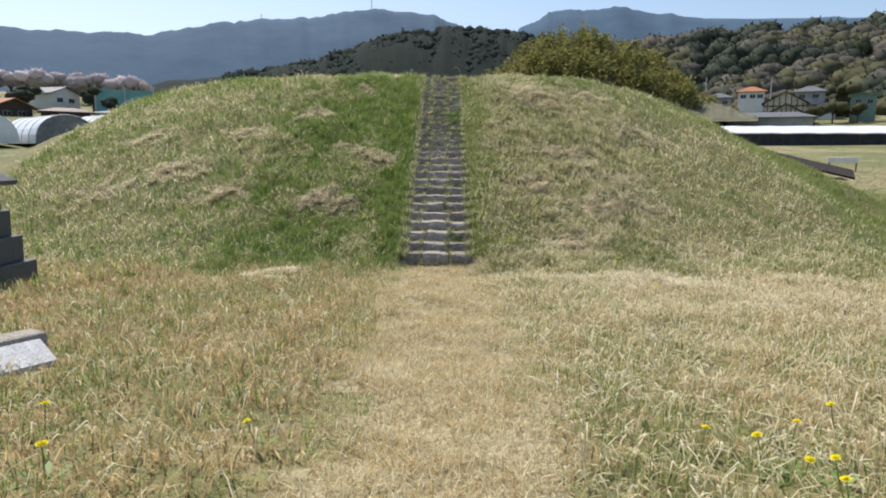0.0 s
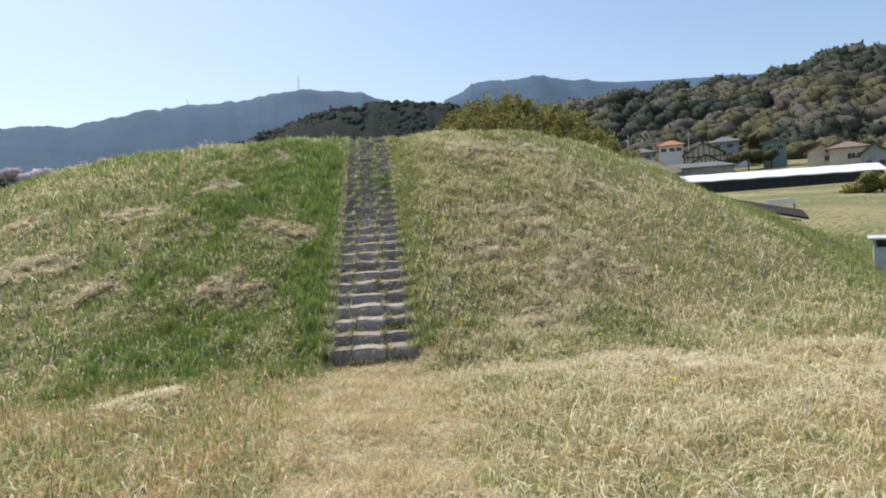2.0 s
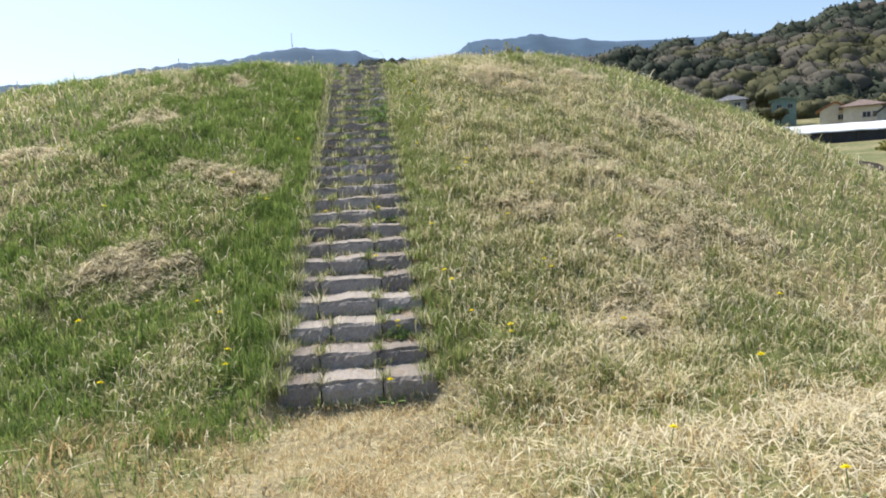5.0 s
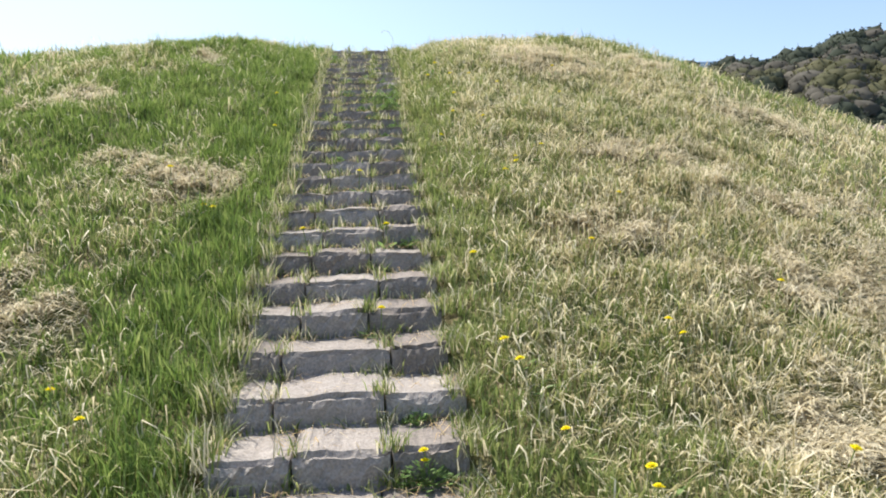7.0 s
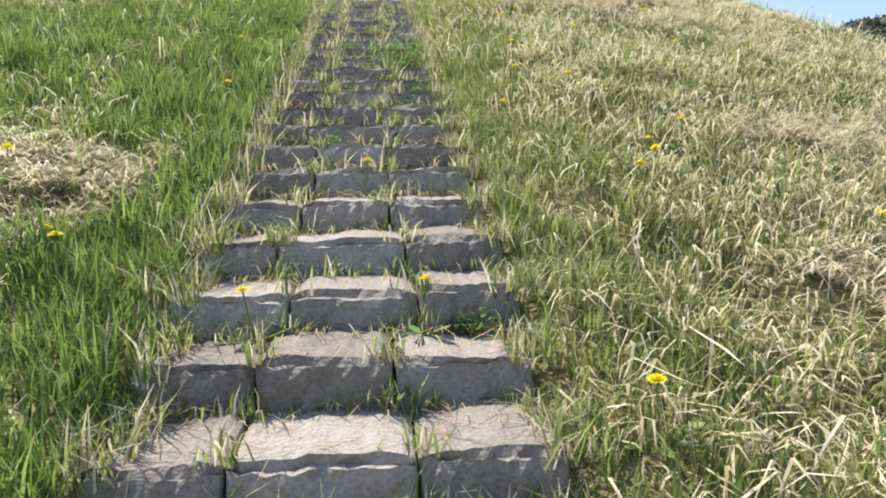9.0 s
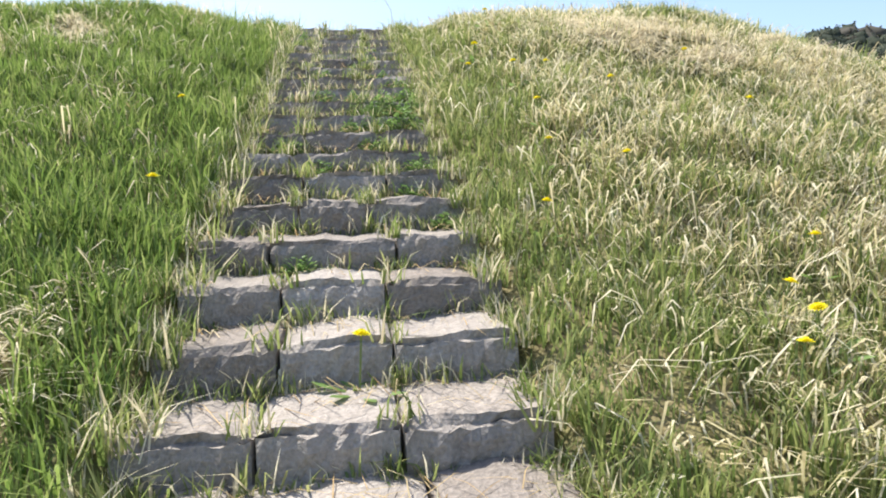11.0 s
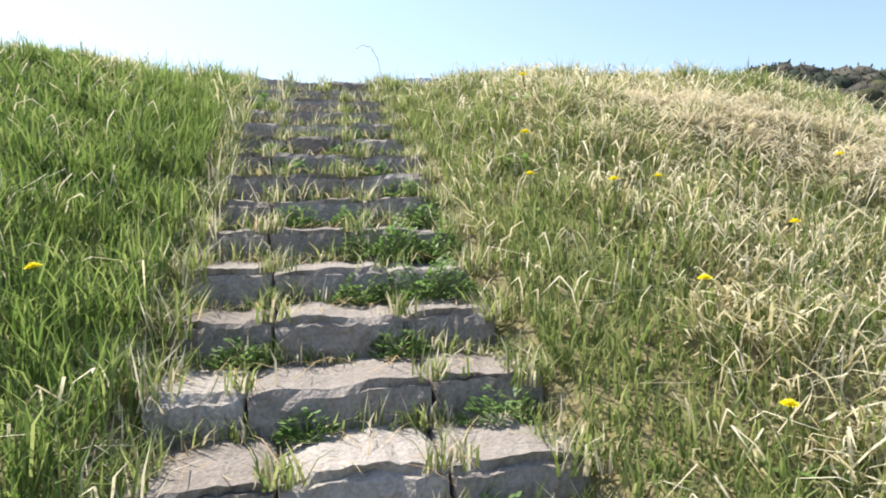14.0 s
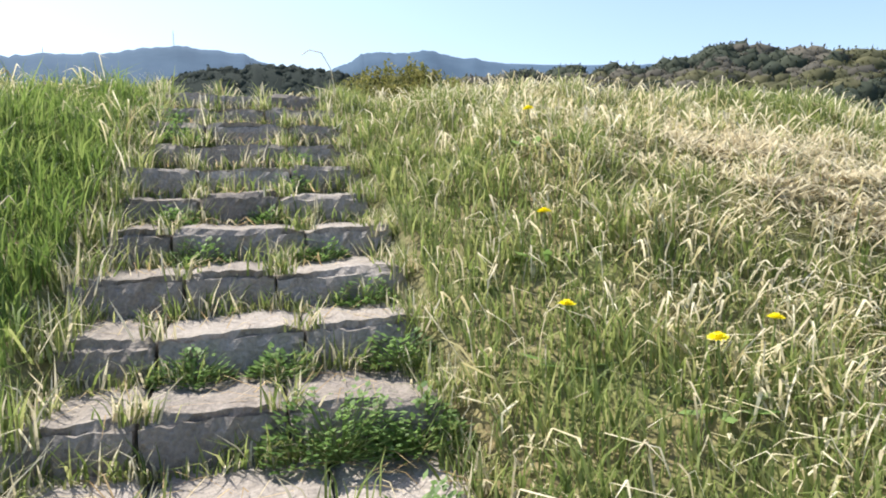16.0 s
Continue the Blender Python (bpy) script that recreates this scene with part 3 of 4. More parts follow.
# flattened straw patches
for px_, py_, rx, ry, n in PATCHES:
    n = int(n * 1.3)
    a, q = rng.uniform(0, 6.283, n), np.sqrt(rng.uniform(0, 1, n)) * (0.8 + 0.3 * np.sin(rng.uniform(0, 6.283, n) * 3))
    x, y = px_ + rx * q * np.cos(a), py_ + ry * q * np.sin(a)
    hump = rng.uniform(0.02, 0.06, n)
    x, y = x + 0.25 * waves(x, y, 0.9, 81) * rx, y + 0.3 * waves(x, y, 0.7, 82)
    blades("straw_patch", "flattened pale straw thatch lying on the slope", M_STRAW, x, y, land(x, y) + hump, rng.uniform(0.08, 0.24, n), rng.uniform(0.005, 0.011, n), 1.2, 1.0, flat=True, category="straw")

# weeds in the joints and at the foot of the risers
wx, wy, wz, wl = [], [], [], []
for n in range(1, STEPS + 1):
    for jx in JOINTS[n]:
        m = 45 + int(90 * max(0, (n - 12) / 17) * sg.random()) + (40 if sg.random() < 0.25 else 0)
        for _ in range(m):
            wx.append(jx + sg.gauss(0, 0.04)); wy.append(step_front(n) + sg.uniform(-0.06, 0.10) * 1.0); wz.append(step_top(n) - (0.17 if wy[-1] < step_front(n) + 0.01 else 0.02)); wl.append(sg.uniform(0.04, 0.16))
    for _ in range(150 + 12 * n):
        wx.append(sg.uniform(-HALF, HALF)); wy.append(step_front(n) - sg.uniform(0.0, 0.06)); wz.append(step_top(n - 1) - 0.02); wl.append(sg.uniform(0.02, 0.08 + 0.003 * n) * (0.4 + abs(math.sin(wx[-1] * 5 + n * 2.1))))
    for side in (-1, 1):
        for _ in range(260):
            wx.append(side * (HALF + sg.uniform(-0.10, 0.12))); wy.append(step_front(n) + sg.uniform(-0.02, RUN)); wz.append(step_top(n) - 0.06); wl.append(sg.uniform(0.06, 0.26 if side < 0 else 0.2))
wx, wy, wz, wl = map(np.array, (wx, wy, wz, wl))
dryw = rng.uniform(0, 1, len(wx)) < 0.3
for sel, nm, lb, mt in ((~dryw, "stair_weeds", "green grass weeds growing from the stair joints", M_GREEN), (dryw, "dry_stair_weeds", "dry straw caught along the stair joints", M_STRAW)):
    blades(nm, lb, mt, wx[sel], wy[sel], wz[sel], wl[sel], rng.uniform(0.005, 0.010, sel.sum()), 0.6, 0.7)
n = 1300
k = rng.integers(1, STEPS, n)
x, y = rng.uniform(-HALF, HALF, n), FOOT + RUN * (k - 1) + rng.uniform(0.05, 0.36, n)
blades("loose_straw", "loose dry stalks lying on the treads", M_GOLD, x, y, RISE * k + 0.004, rng.uniform(0.06, 0.3, n), rng.uniform(0.003, 0.005, n), 1, 1, flat=True, category="straw")


def leafy_weed(x, y, z, r, leaves, g):
    """A bushy weed of pointed leaves on short stems."""
    root = empty("leafy_weed", pose(x, y, z), "bushy green broad-leaved weed on the stone steps", "weed", "weeds on the steps")
    bm, st = bmesh.new(), bmesh.new()
    for _ in range(int(leaves * 2.2)):
        a, q, h = g.uniform(0, 6.283), r * math.sqrt(g.random()), r * 0.95 * g.random() ** 0.6
        c = Vector((q * math.cos(a), q * math.sin(a) * 0.55, 0.01 + h * math.sqrt(max(0.05, 1 - (q / r) ** 2)) * (0.75 + 0.35 * math.sin(a * 3 + leaves))))
        d = Vector((math.cos(a), math.sin(a), g.uniform(0.0, 0.9))).normalized() * g.uniform(0.018, 0.036)
        s_ = Vector((-math.sin(a), math.cos(a), g.uniform(-0.3, 0.3))) * g.uniform(0.006, 0.012)
        v = [bm.verts.new(p) for p in (c, c + d * 0.5 + s_, c + d, c + d * 0.5 - s_)]
        bm.faces.new(v)
        if _ % 12 == 0:
            rod(st, (0, 0, 0), c, 0.003, 0.002, 4)
    part("leaves", bm, M_LEAF, root)
    part("stem", st, M_STEM, root)


wg = random.Random(9)
for n, x, r, lv in ((19, 0.42, 0.24, 420), (20, 0.28, 0.24, 420), (20, 0.52, 0.20, 300), (21, -0.18, 0.14, 160), (19, 0.1, 0.13, 140), (18, -0.38, 0.12, 110), (23, -0.2, 0.14, 150), (25, 0.25, 0.13, 130), (27, -0.45, 0.2, 220), (28, -0.62, 0.22, 260), (17, 0.5, 0.13, 120), (24, -0.35, 0.12, 120), (14, -0.2, 0.09, 80), (26, 0.3, 0.12, 110), (22, 0.5, 0.14, 150), (21, 0.12, 0.12, 140), (17, -0.15, 0.10, 110), (18, 0.22, 0.12, 130), (16, 0.38, 0.09, 90), (21, 0.55, 0.15, 170), (23, 0.35, 0.12, 130), (24, 0.1, 0.10, 100), (15, 0.55, 0.10, 90), (3, 0.42, 0.13, 130), (4, 0.4, 0.08, 60), (9, 0.5, 0.09, 80)):
    leafy_weed(x, step_front(n) - 0.05, step_top(n - 1) - 0.01, r, lv, wg)


def dandelion():
    root = empty("dandelion", pose(0, 0, 0), "yellow dandelion in flower among the grass", "flower", "dandelions")
    part("stalk", rod(bmesh.new(), (0, 0, -0.02), (0.01, 0, 0.15), 0.003, 0.0025, 5), M_STEM, root)
    bm = bmesh.new()
    for ring, (r, z, n) in enumerate(((0.024, 0.004, 14), (0.017, 0.009, 11), (0.010, 0.013, 8))):
        for i in range(n):
            a = 6.283 * (i + ring * 0.4) / n
            d, s_ = Vector((math.cos(a), math.sin(a), 0)), Vector((-math.sin(a), math.cos(a), 0)) * 0.0045
            o = Vector((0.01, 0, 0.15))
            v = [bm.verts.new(p) for p in (o, o + d * r * 0.6 - s_ + Vector((0, 0, z)), o + d * r + Vector((0, 0, z * 0.8)), o + d * r * 0.6 + s_ + Vector((0, 0, z)))]
            bm.faces.new(v)
    part("flower_head", bm, M_YELLOW, root, "bright yellow flower head")
    bm = bmesh.new()
    for i in range(7):
        a = 6.283 * i / 7 + 0.3
        d, s_ = Vector((math.cos(a), math.sin(a), 0.25)), Vector((-math.sin(a), math.cos(a), 0))
        v = [bm.verts.new(p) for p in (Vector((0, 0, 0)), d * 0.05 - s_ * 0.008, d * 0.09 - s_ * 0.014, d * 0.12, d * 0.09 + s_ * 0.014, d * 0.05 + s_ * 0.008)]
        bm.faces.new(v)
    part("leaves", bm, M_LEAF, root)
    return root


flower = dandelion()
spots = []
for n, x in ((3, 0.40), (3, 0.45), (6, 0.22), (9, 0.28), (9, -0.35), (12, 0.05), (1, 0.3)):
    spots.append((x, step_front(n) - 0.05, step_top(n - 1) + 0.0))
for x, y in ((1.0, 13.3), (1.05, 13.1), (0.95, 14.3), (1.15, 12.6), (1.4, 12.2), (1.5, 12.35), (2.1, 13.6), (2.2, 13.5), (2.6, 12.6), (1.9, 14.6), (2.4, 15.3), (3.1, 14.0), (1.6, 16.1), (1.65, 15.9), (2.0, 16.4),
             (1.45, 15.75), (1.2, 17.6), (1.3, 18.1), (1.55, 17.2), (1.9, 18.4), (2.6, 17.9), (1.05, 19.3), (1.2, 19.8), (1.6, 19.0), (1.35, 18.9), (2.9, 19.2), (1.5, 20.6), (0.95, 16.9),
             (-1.1, 12.0), (-1.2, 12.3), (-1.3, 12.9), (-1.6, 13.2), (-1.15, 15.2), (-1.25, 15.3), (-1.7, 15.9), (-0.95, 17.3), (-1.0, 18.5), (-2.2, 12.1), (-2.7, 13.1), (-3.3, 15.3),
             (2.1, 2.7), (2.25, 2.6), (2.0, 2.9), (2.15, 2.35), (2.3, 3.2), (1.7, 3.1), (2.7, 3.4), (-0.95, 3.0), (-1.9, 2.5), (-2.4, 3.3), (2.6, 9.4), (3.2, 8.6), (2.0, 10.2), (3.5, 11.6), (4.4, 12.8), (-4.5, 17.0), (-5.4, 19.0)):
    spots.append((x, y, height(x, y)))
for i, (x, y, z) in enumerate(spots):
    m = pose(x, y, z - 0.015, wg.uniform(-14, 14), wg.uniform(-14, 14), wg.uniform(0, 360)) @ Matrix.Scale(wg.uniform(1.2, 1.5), 4)
    if i == 0:
        flower.matrix_world = pose(x, y, z - 0.03)
    else:
        copy_thing(flower, m)

# a dry stalk nodding at the head of the stairs
root = empty("dry_stalk", pose(0.66, 22.6, height(0.66, 22.6)), "thin dry grass stalk with a nodding head", "grass stalk")
bm = bmesh.new()
pts = [(0, 0, 0), (0.01, 0, 0.28), (-0.02, 0, 0.48), (-0.09, 0, 0.60), (-0.18, 0, 0.62), (-0.24, 0, 0.58)]
for a, b in zip(pts, pts[1:]):
    rod(bm, a, b, 0.004, 0.0035, 5)
part("stalk", bm, M_STRAW, root)


# ---- masts on the far ridge ----
def mast(x, y, z, h, w):
    root = empty("radio_mast", pose(x, y, z), "thin grey lattice radio mast on the mountain ridge", "mast", "radio masts")
    for sx, sy in ((-1, -1), (1, -1), (1, 1), (-1, 1)):
        part("leg", rod(bmesh.new(), (sx * w, sy * w, -20), (sx * w * 0.3, sy * w * 0.3, h), w * 0.25, w * 0.18, 5), M_GREYW, root)
    for k in range(5):
        q = w * (1 - 0.14 * k)
        part("brace", box(bmesh.new(), -q, q, -q, q, h * k / 5, h * k / 5 + w * 0.3), M_GREYW, root)


mast(-272, 2475, 505, 72, 2.2)
mast(-655, 2400, 455, 34, 1.8)

# ---- stone monument and slab on the flat ----
def monument():
    root = empty("stone_monument", pose(-6.98, 9.1, height(-6.0, 8.7) - 0.05), "dark granite stepped monument with a capped top", "monument")
    z = 0.0
    for nm, h, w in (("plinth", 0.33, 0.58), ("lower_tier", 0.40, 0.46), ("upper_tier", 0.40, 0.36), ("shaft", 0.36, 0.28)):
        part(nm, box(bmesh.new(), -w, w, -w, w, z, z + h - 0.004, 0.012), M_GRANITE, root)
        z += h
    bm = bmesh.new()
    lo = [bm.verts.new((sx * 0.44, sy * 0.44, z + 0.03)) for sx, sy in ((-1, -1), (1, -1), (1, 1), (-1, 1))]
    md = [bm.verts.new((sx * 0.46, sy * 0.46, z + 0.10)) for sx, sy in ((-1, -1), (1, -1), (1, 1), (-1, 1))]
    hi = [bm.verts.new((sx * 0.14, sy * 0.14, z + 0.30)) for sx, sy in ((-1, -1), (1, -1), (1, 1), (-1, 1))]
    bm.faces.new(lo[::-1]); bm.faces.new(hi)
    for a, b in ((lo, md), (md, hi)):
        for i in range(4):
            bm.faces.new((a[i], a[(i + 1) % 4], b[(i + 1) % 4], b[i]))
    part("cap", bm, M_GRANITE, root, "sloping granite cap stone")
    part("finial", rod(bmesh.new(), (0, 0, z + 0.29), (0, 0, z + 0.46), 0.13, 0.06, 12), M_GRANITE, root)


monument()
root = empty("stone_marker", pose(-3.80, 4.85, height(-3.8, 4.8), 0, 0, 58), "pale stone marker slab in a rough concrete kerb", "stone slab")
part("kerb", box(bmesh.new(), -0.62, 0.42, -0.12, 0.16, -0.1, 0.24, 0.03), M_ROUGH, root, "rough concrete kerb")
bm = box(bmesh.new(), -0.60, 0.34, -0.42, -0.125, -0.1, 0.20, 0.015)
for v in bm.verts:
    if v.co.y < -0.3 and v.co.z > 0:
        v.co.z -= 0.14
part("face_slab", bm, M_PALE, root, "smooth pale grey face slab")


# ---- village ----
def gable_roof(w, d, z, h, eave):
    bm = bmesh.new()
    t = 0.18
    for dz in (0,):
        pr = [(-w / 2 - eave, z - 0.25), (0, z + h), (w / 2 + eave, z - 0.25), (w / 2 + eave, z - 0.25 + t), (0, z + h + t), (-w / 2 - eave, z - 0.25 + t)]
        f = [bm.verts.new((px, -d / 2 - eave, pz)) for px, pz in pr]
        b = [bm.verts.new((px, d / 2 + eave, pz)) for px, pz in pr]
        bm.faces.new((f[0], f[1], f[4], f[5])); bm.faces.new((f[1], f[2], f[3], f[4]))
        bm.faces.new((b[0], b[5], b[4], b[1])); bm.faces.new((b[1], b[4], b[3], b[2]))
        for i in range(6):
            bm.faces.new((f[i], b[i], b[(i + 1) % 6], f[(i + 1) % 6]))
    return bm


def hip_roof(w, d, z, h, eave):
    bm = bmesh.new()
    x, y, r = w / 2 + eave, d / 2 + eave, max(0.3, (w - d) / 2 + 0.3)
    lo = [bm.verts.new(p) for p in ((-x, -y, z), (x, -y, z), (x, y, z), (-x, y, z))]
    md = [bm.verts.new(p) for p in ((-x, -y, z + .15), (x, -y, z + .15), (x, y, z + .15), (-x, y, z + .15))]
    a, b = bm.verts.new((-r, 0, z + h)), bm.verts.new((r, 0, z + h))
    bm.faces.new(lo[::-1])
    for i in range(4):
        bm.faces.new((lo[i], lo[(i + 1) % 4], md[(i + 1) % 4], md[i]))
    bm.faces.new((md[0], md[1], b, a)); bm.faces.new((md[1], md[2], b)); bm.faces.new((md[2], md[3], a, b)); bm.faces.new((md[3], md[0], a))
    return bm


def house(x, y, w, d, h, roof, rh, wall_mat, roof_mat, label, windows=((-0.25, 0.6), (0.25, 0.6)), rot=None, timber=False, z=None, storeys=1):
    turn = math.degrees(math.atan2(-x, y)) if rot is None else rot
    root = empty("house", pose(x, y, (height(x, y) if z is None else z) - 0.3, 0, 0, turn), label, "house", "village houses")
    h += 0.3
    bm = bmesh.new()
    if roof == "gable":
        f = [bm.verts.new(p) for p in ((-w / 2, -d / 2, 0), (w / 2, -d / 2, 0), (w / 2, -d / 2, h), (0, -d / 2, h + rh), (-w / 2, -d / 2, h))]
        b = [bm.verts.new((v.co.x, d / 2, v.co.z)) for v in f]
        bm.faces.new(f); bm.faces.new(b[::-1])
        for i in range(5):
            bm.faces.new((f[i], b[i], b[(i + 1) % 5], f[(i + 1) % 5]))
    else:
        box(bm, -w / 2, w / 2, -d / 2, d / 2, 0, h)
    part("wall", bm, wall_mat, root)
    part("roof", gable_roof(w, d, h + 0.05, rh, 0.7) if roof == "gable" else hip_roof(w, d, h, rh, 0.8), roof_mat, root)
    for fx, fz in windows:
        ww, wh = min(1.8, w * 0.22), 1.1
        win = part("window", box(bmesh.new(), fx * w - ww / 2, fx * w + ww / 2, -d / 2 - 0.06, -d / 2 + 0.02, fz * h - wh / 2, fz * h + wh / 2, 0.02), M_GREYW, root)
        for sx in (-1, 1):
            part("pane", box(bmesh.new(), fx * w + sx * ww * 0.24 - ww * 0.2, fx * w + sx * ww * 0.24 + ww * 0.2, -d / 2 - 0.09, -d / 2 - 0.06, fz * h - wh * 0.42, fz * h + wh * 0.42), M_PANE, win)
    if storeys > 1:
        part("lower_roof", hip_roof(w * 1.12, d * 1.15, h * 0.52, 0.5, 0.6), roof_mat, root)
    if timber:
        for k in range(-3, 4):
            xx = k * w / 7
            part("timber_post", box(bmesh.new(), xx - 0.1, xx + 0.1, -d / 2 - 0.12, -d / 2 - 0.01, 0.3, h + rh * (1 - abs(2 * xx / w)) - 0.2), M_TIMBER, root)
        part("timber_beam", box(bmesh.new(), -w / 2, w / 2, -d / 2 - 0.16, -d / 2 - 0.01, h * 0.82, h * 0.82 + 0.25), M_TIMBER, root)
    return root


house(75, 181.5, 6.2, 6, 4.4, "hip", 1.6, M_GREYW, M_ROOFG, "grey two-storey house with a slate-coloured roof", ((-.25, .75), (.25, .75)), z=13.6)
house(66.5, 181, 4.5, 5, 5.0, "gable", 1.2, M_CREAM, M_ROOFB, "small pale house with a brown roof", ((0, .7),), z=12.6)
house(71.5, 176, 3.6, 3, 3.6, "hip", 0.3, M_WHITE, M_ROOFG, "small white flat-roofed annexe", (), z=11.6)
house(90.6, 196.4, 7.0, 6, 6.0, "hip", 1.8, M_WHITE, M_ROOFT, "white house with an orange tile roof", ((-.3, .8), (.05, .8), (.33, .8)), z=15.2)
house(82.9, 161.3, 8.8, 8, 4.2, "gable", 2.6, M_CREAM, M_TIMBER, "old timber-framed house with a dark gable roof", (), timber=True, z=11.0)
house(76.3, 147.8, 6.4, 5, 2.8, "gable", 1.9, M_CREAM, M_TIMBER, "small timber-framed outhouse with a dark gable", (), timber=True, z=9.2)
house(96.9, 176.4, 7.0, 6, 6.6, "hip", 1.8, M_GREYW, M_ROOFG, "two-storey grey house with hipped tile roofs", ((-.25, .85), (.2, .85), (-.2, .3), (.25, .3)), z=12.8, storeys=2)
house(99.2, 172.2, 4.2, 4, 4.6, "hip", 0.7, M_WHITE, M_ROOFG, "low white house with a grey roof", ((0, .7),), z=11.4)
house(99.5, 157.5, 5.2, 4, 6.0, "gable", 0.35, M_GREENR, M_GREENR, "green sheet-metal storehouse among the houses", ((-.2, .75), (.25, .75)), z=11.2)
house(93.3, 131.5, 5.2, 5, 3.4, "gable", 1.5, M_CREAM, M_ROOFT, "tan house with a reddish roof", ((0.2, .6),), z=8.6)
house(94, 124.8, 6.2, 6, 3.7, "hip", 1.5, M_CREAM, M_ROOFB, "pinkish cream house with a brown tile roof", ((.1, .6), (.36, .6)), z=8.2)
house(90.6, 113.4, 4.4, 5, 2.9, "gable", 1.7, M_GREYW, M_ROOFG, "grey house with a steep tiled gable", ((-.2, .5), (.25, .5)), z=6.8)
house(95.6, 110.6, 4.6, 5, 2.4, "hip", 1.2, M_GREYW, M_ROOFB, "low grey house with a brown hipped roof", ((-.2, .5), (.25, .5)), z=6.6)
house(66.9, 135.8, 15.5, 6, 2.6, "hip", 1.3, M_GREYW, M_ROOFG, "long low outbuilding with a grey tiled roof", (), z=7.6)
house(-91.5, 136.5, 8, 7, 2.6, "gable", 1.5, M_TIMBER, M_ROOFT, "brown wooden house with an orange roof", ((-.2, .5), (.2, .5)), z=8.2, rot=70)
house(-81.8, 142.5, 9, 6, 2.0, "hip", 1.1, M_TIMBER, M_ROOFB, "brown house with a dull tile roof", ((-.2, .5), (.2, .5)), z=8.0)
house(-72.0, 147.8, 11, 6, 1.7, "hip", 0.9, M_GREYW, M_ROOFG, "long grey-roofed farm building", ((-.3, .5), (.3, .5)), z=8.3)
house(-99.0, 168.0, 9, 7, 3.6, "gable", 1.6, M_WHITE, M_ROOFG, "white gabled house with a grey roof", ((-.2, .6), (.2, .6)), z=12.4, rot=75)
house(-85.5, 168.0, 7, 6, 2.6, "hip", 1.2, M_GREYW, M_ROOFB, "grey house with a pinkish brown roof", ((0, .5),), z=12.5)


def long_shed():
    ax, ay, bx_, by_ = 28.0, 81.4, 57.2, 71.1
    L = math.hypot(bx_ - ax, by_ - ay)
    root = empty("long_barn", pose((ax + bx_) / 2, (ay + by_) / 2 + 1.0, 3.75, 0, 0, math.degrees(math.atan2(by_ - ay, bx_ - ax))), "long black net-clad barn with a bright white roof", "barn")
    part("wall", box(bmesh.new(), -L / 2, L / 2, -2, 2, -0.6, 1.30, 0.03), M_BLACK, root, "black cloth wall")
    bm = bmesh.new()
    pr = [(-2.4, 1.18), (0, 2.06), (2.4, 1.18), (2.4, 1.28), (0, 2.18), (-2.4, 1.30)]
    n = 24
    rings = [[bm.verts.new((-L / 2 - .3 + (L + .6) * i / n, py, pz + 0.03 * math.sin(i * 2.3))) for py, pz in pr] for i in range(n + 1)]
    bm.faces.new(rings[0]); bm.faces.new(rings[-1][::-1])
    for a, b in zip(rings, rings[1:]):
        for i in range(6):
            bm.faces.new((a[i], a[(i + 1) % 6], b[(i + 1) % 6], b[i]))
    part("roof", bm, M_ZINC, root, "bright white sheet roof")
    for i in range(13):
        xx = -L / 2 + L * i / 12
        part("post", box(bmesh.new(), xx - .06, xx + .06, -2.08, -2.003, -0.6, 1.2), M_TIMBER, root)


long_shed()


def lean_shed():
    """The low shed behind the mound, its dark roof falling towards the field."""
    root = empty("field_shed", pose(15.9, 27.6, height(16, 27) - 0.1, 0, 0, -30), "low shed with a dark rusty sheet roof", "shed")
    zb = height(16, 27) - 0.1
    z0, z1 = 2.15 - zb, 1.35 - zb
    part("wall", box(bmesh.new(), 0.5, 1.25, -0.9, 1.0, 0, z1 - 0.05), M_GREYW, root, "grey board wall")
    part("dark_wall", box(bmesh.new(), -2.0, 0.49, -0.9, 1.0, 0, z1 - 0.05), M_RUST, root)
    bm = bmesh.new()
    v = [bm.verts.new(p) for p in ((-2.2, -1.3, z0 + .12), (1.6, -1.3, z1), (1.6, 1.3, z1 + .28), (-2.2, 1.3, z0 + .40), (-2.2, -1.3, z0 + .04), (1.6, -1.3, z1 - .08), (1.6, 1.3, z1 + .2), (-2.2, 1.3, z0 + .32))]
    for f in ((0, 1, 2, 3), (7, 6, 5, 4), (0, 4, 5, 1), (1, 5, 6, 2), (2, 6, 7, 3), (3, 7, 4, 0)):
        bm.faces.new([v[i] for i in f])
    part("roof", bm, M_RUST, root, "dark rusty corrugated roof")
    for xx in (-1.4, 1.3):
        part("post", rod(bmesh.new(), (xx, -1.1, 0), (xx, -1.1, z1 - 0.06), 0.05, 0.05), M_TIMBER, root)


lean_shed()


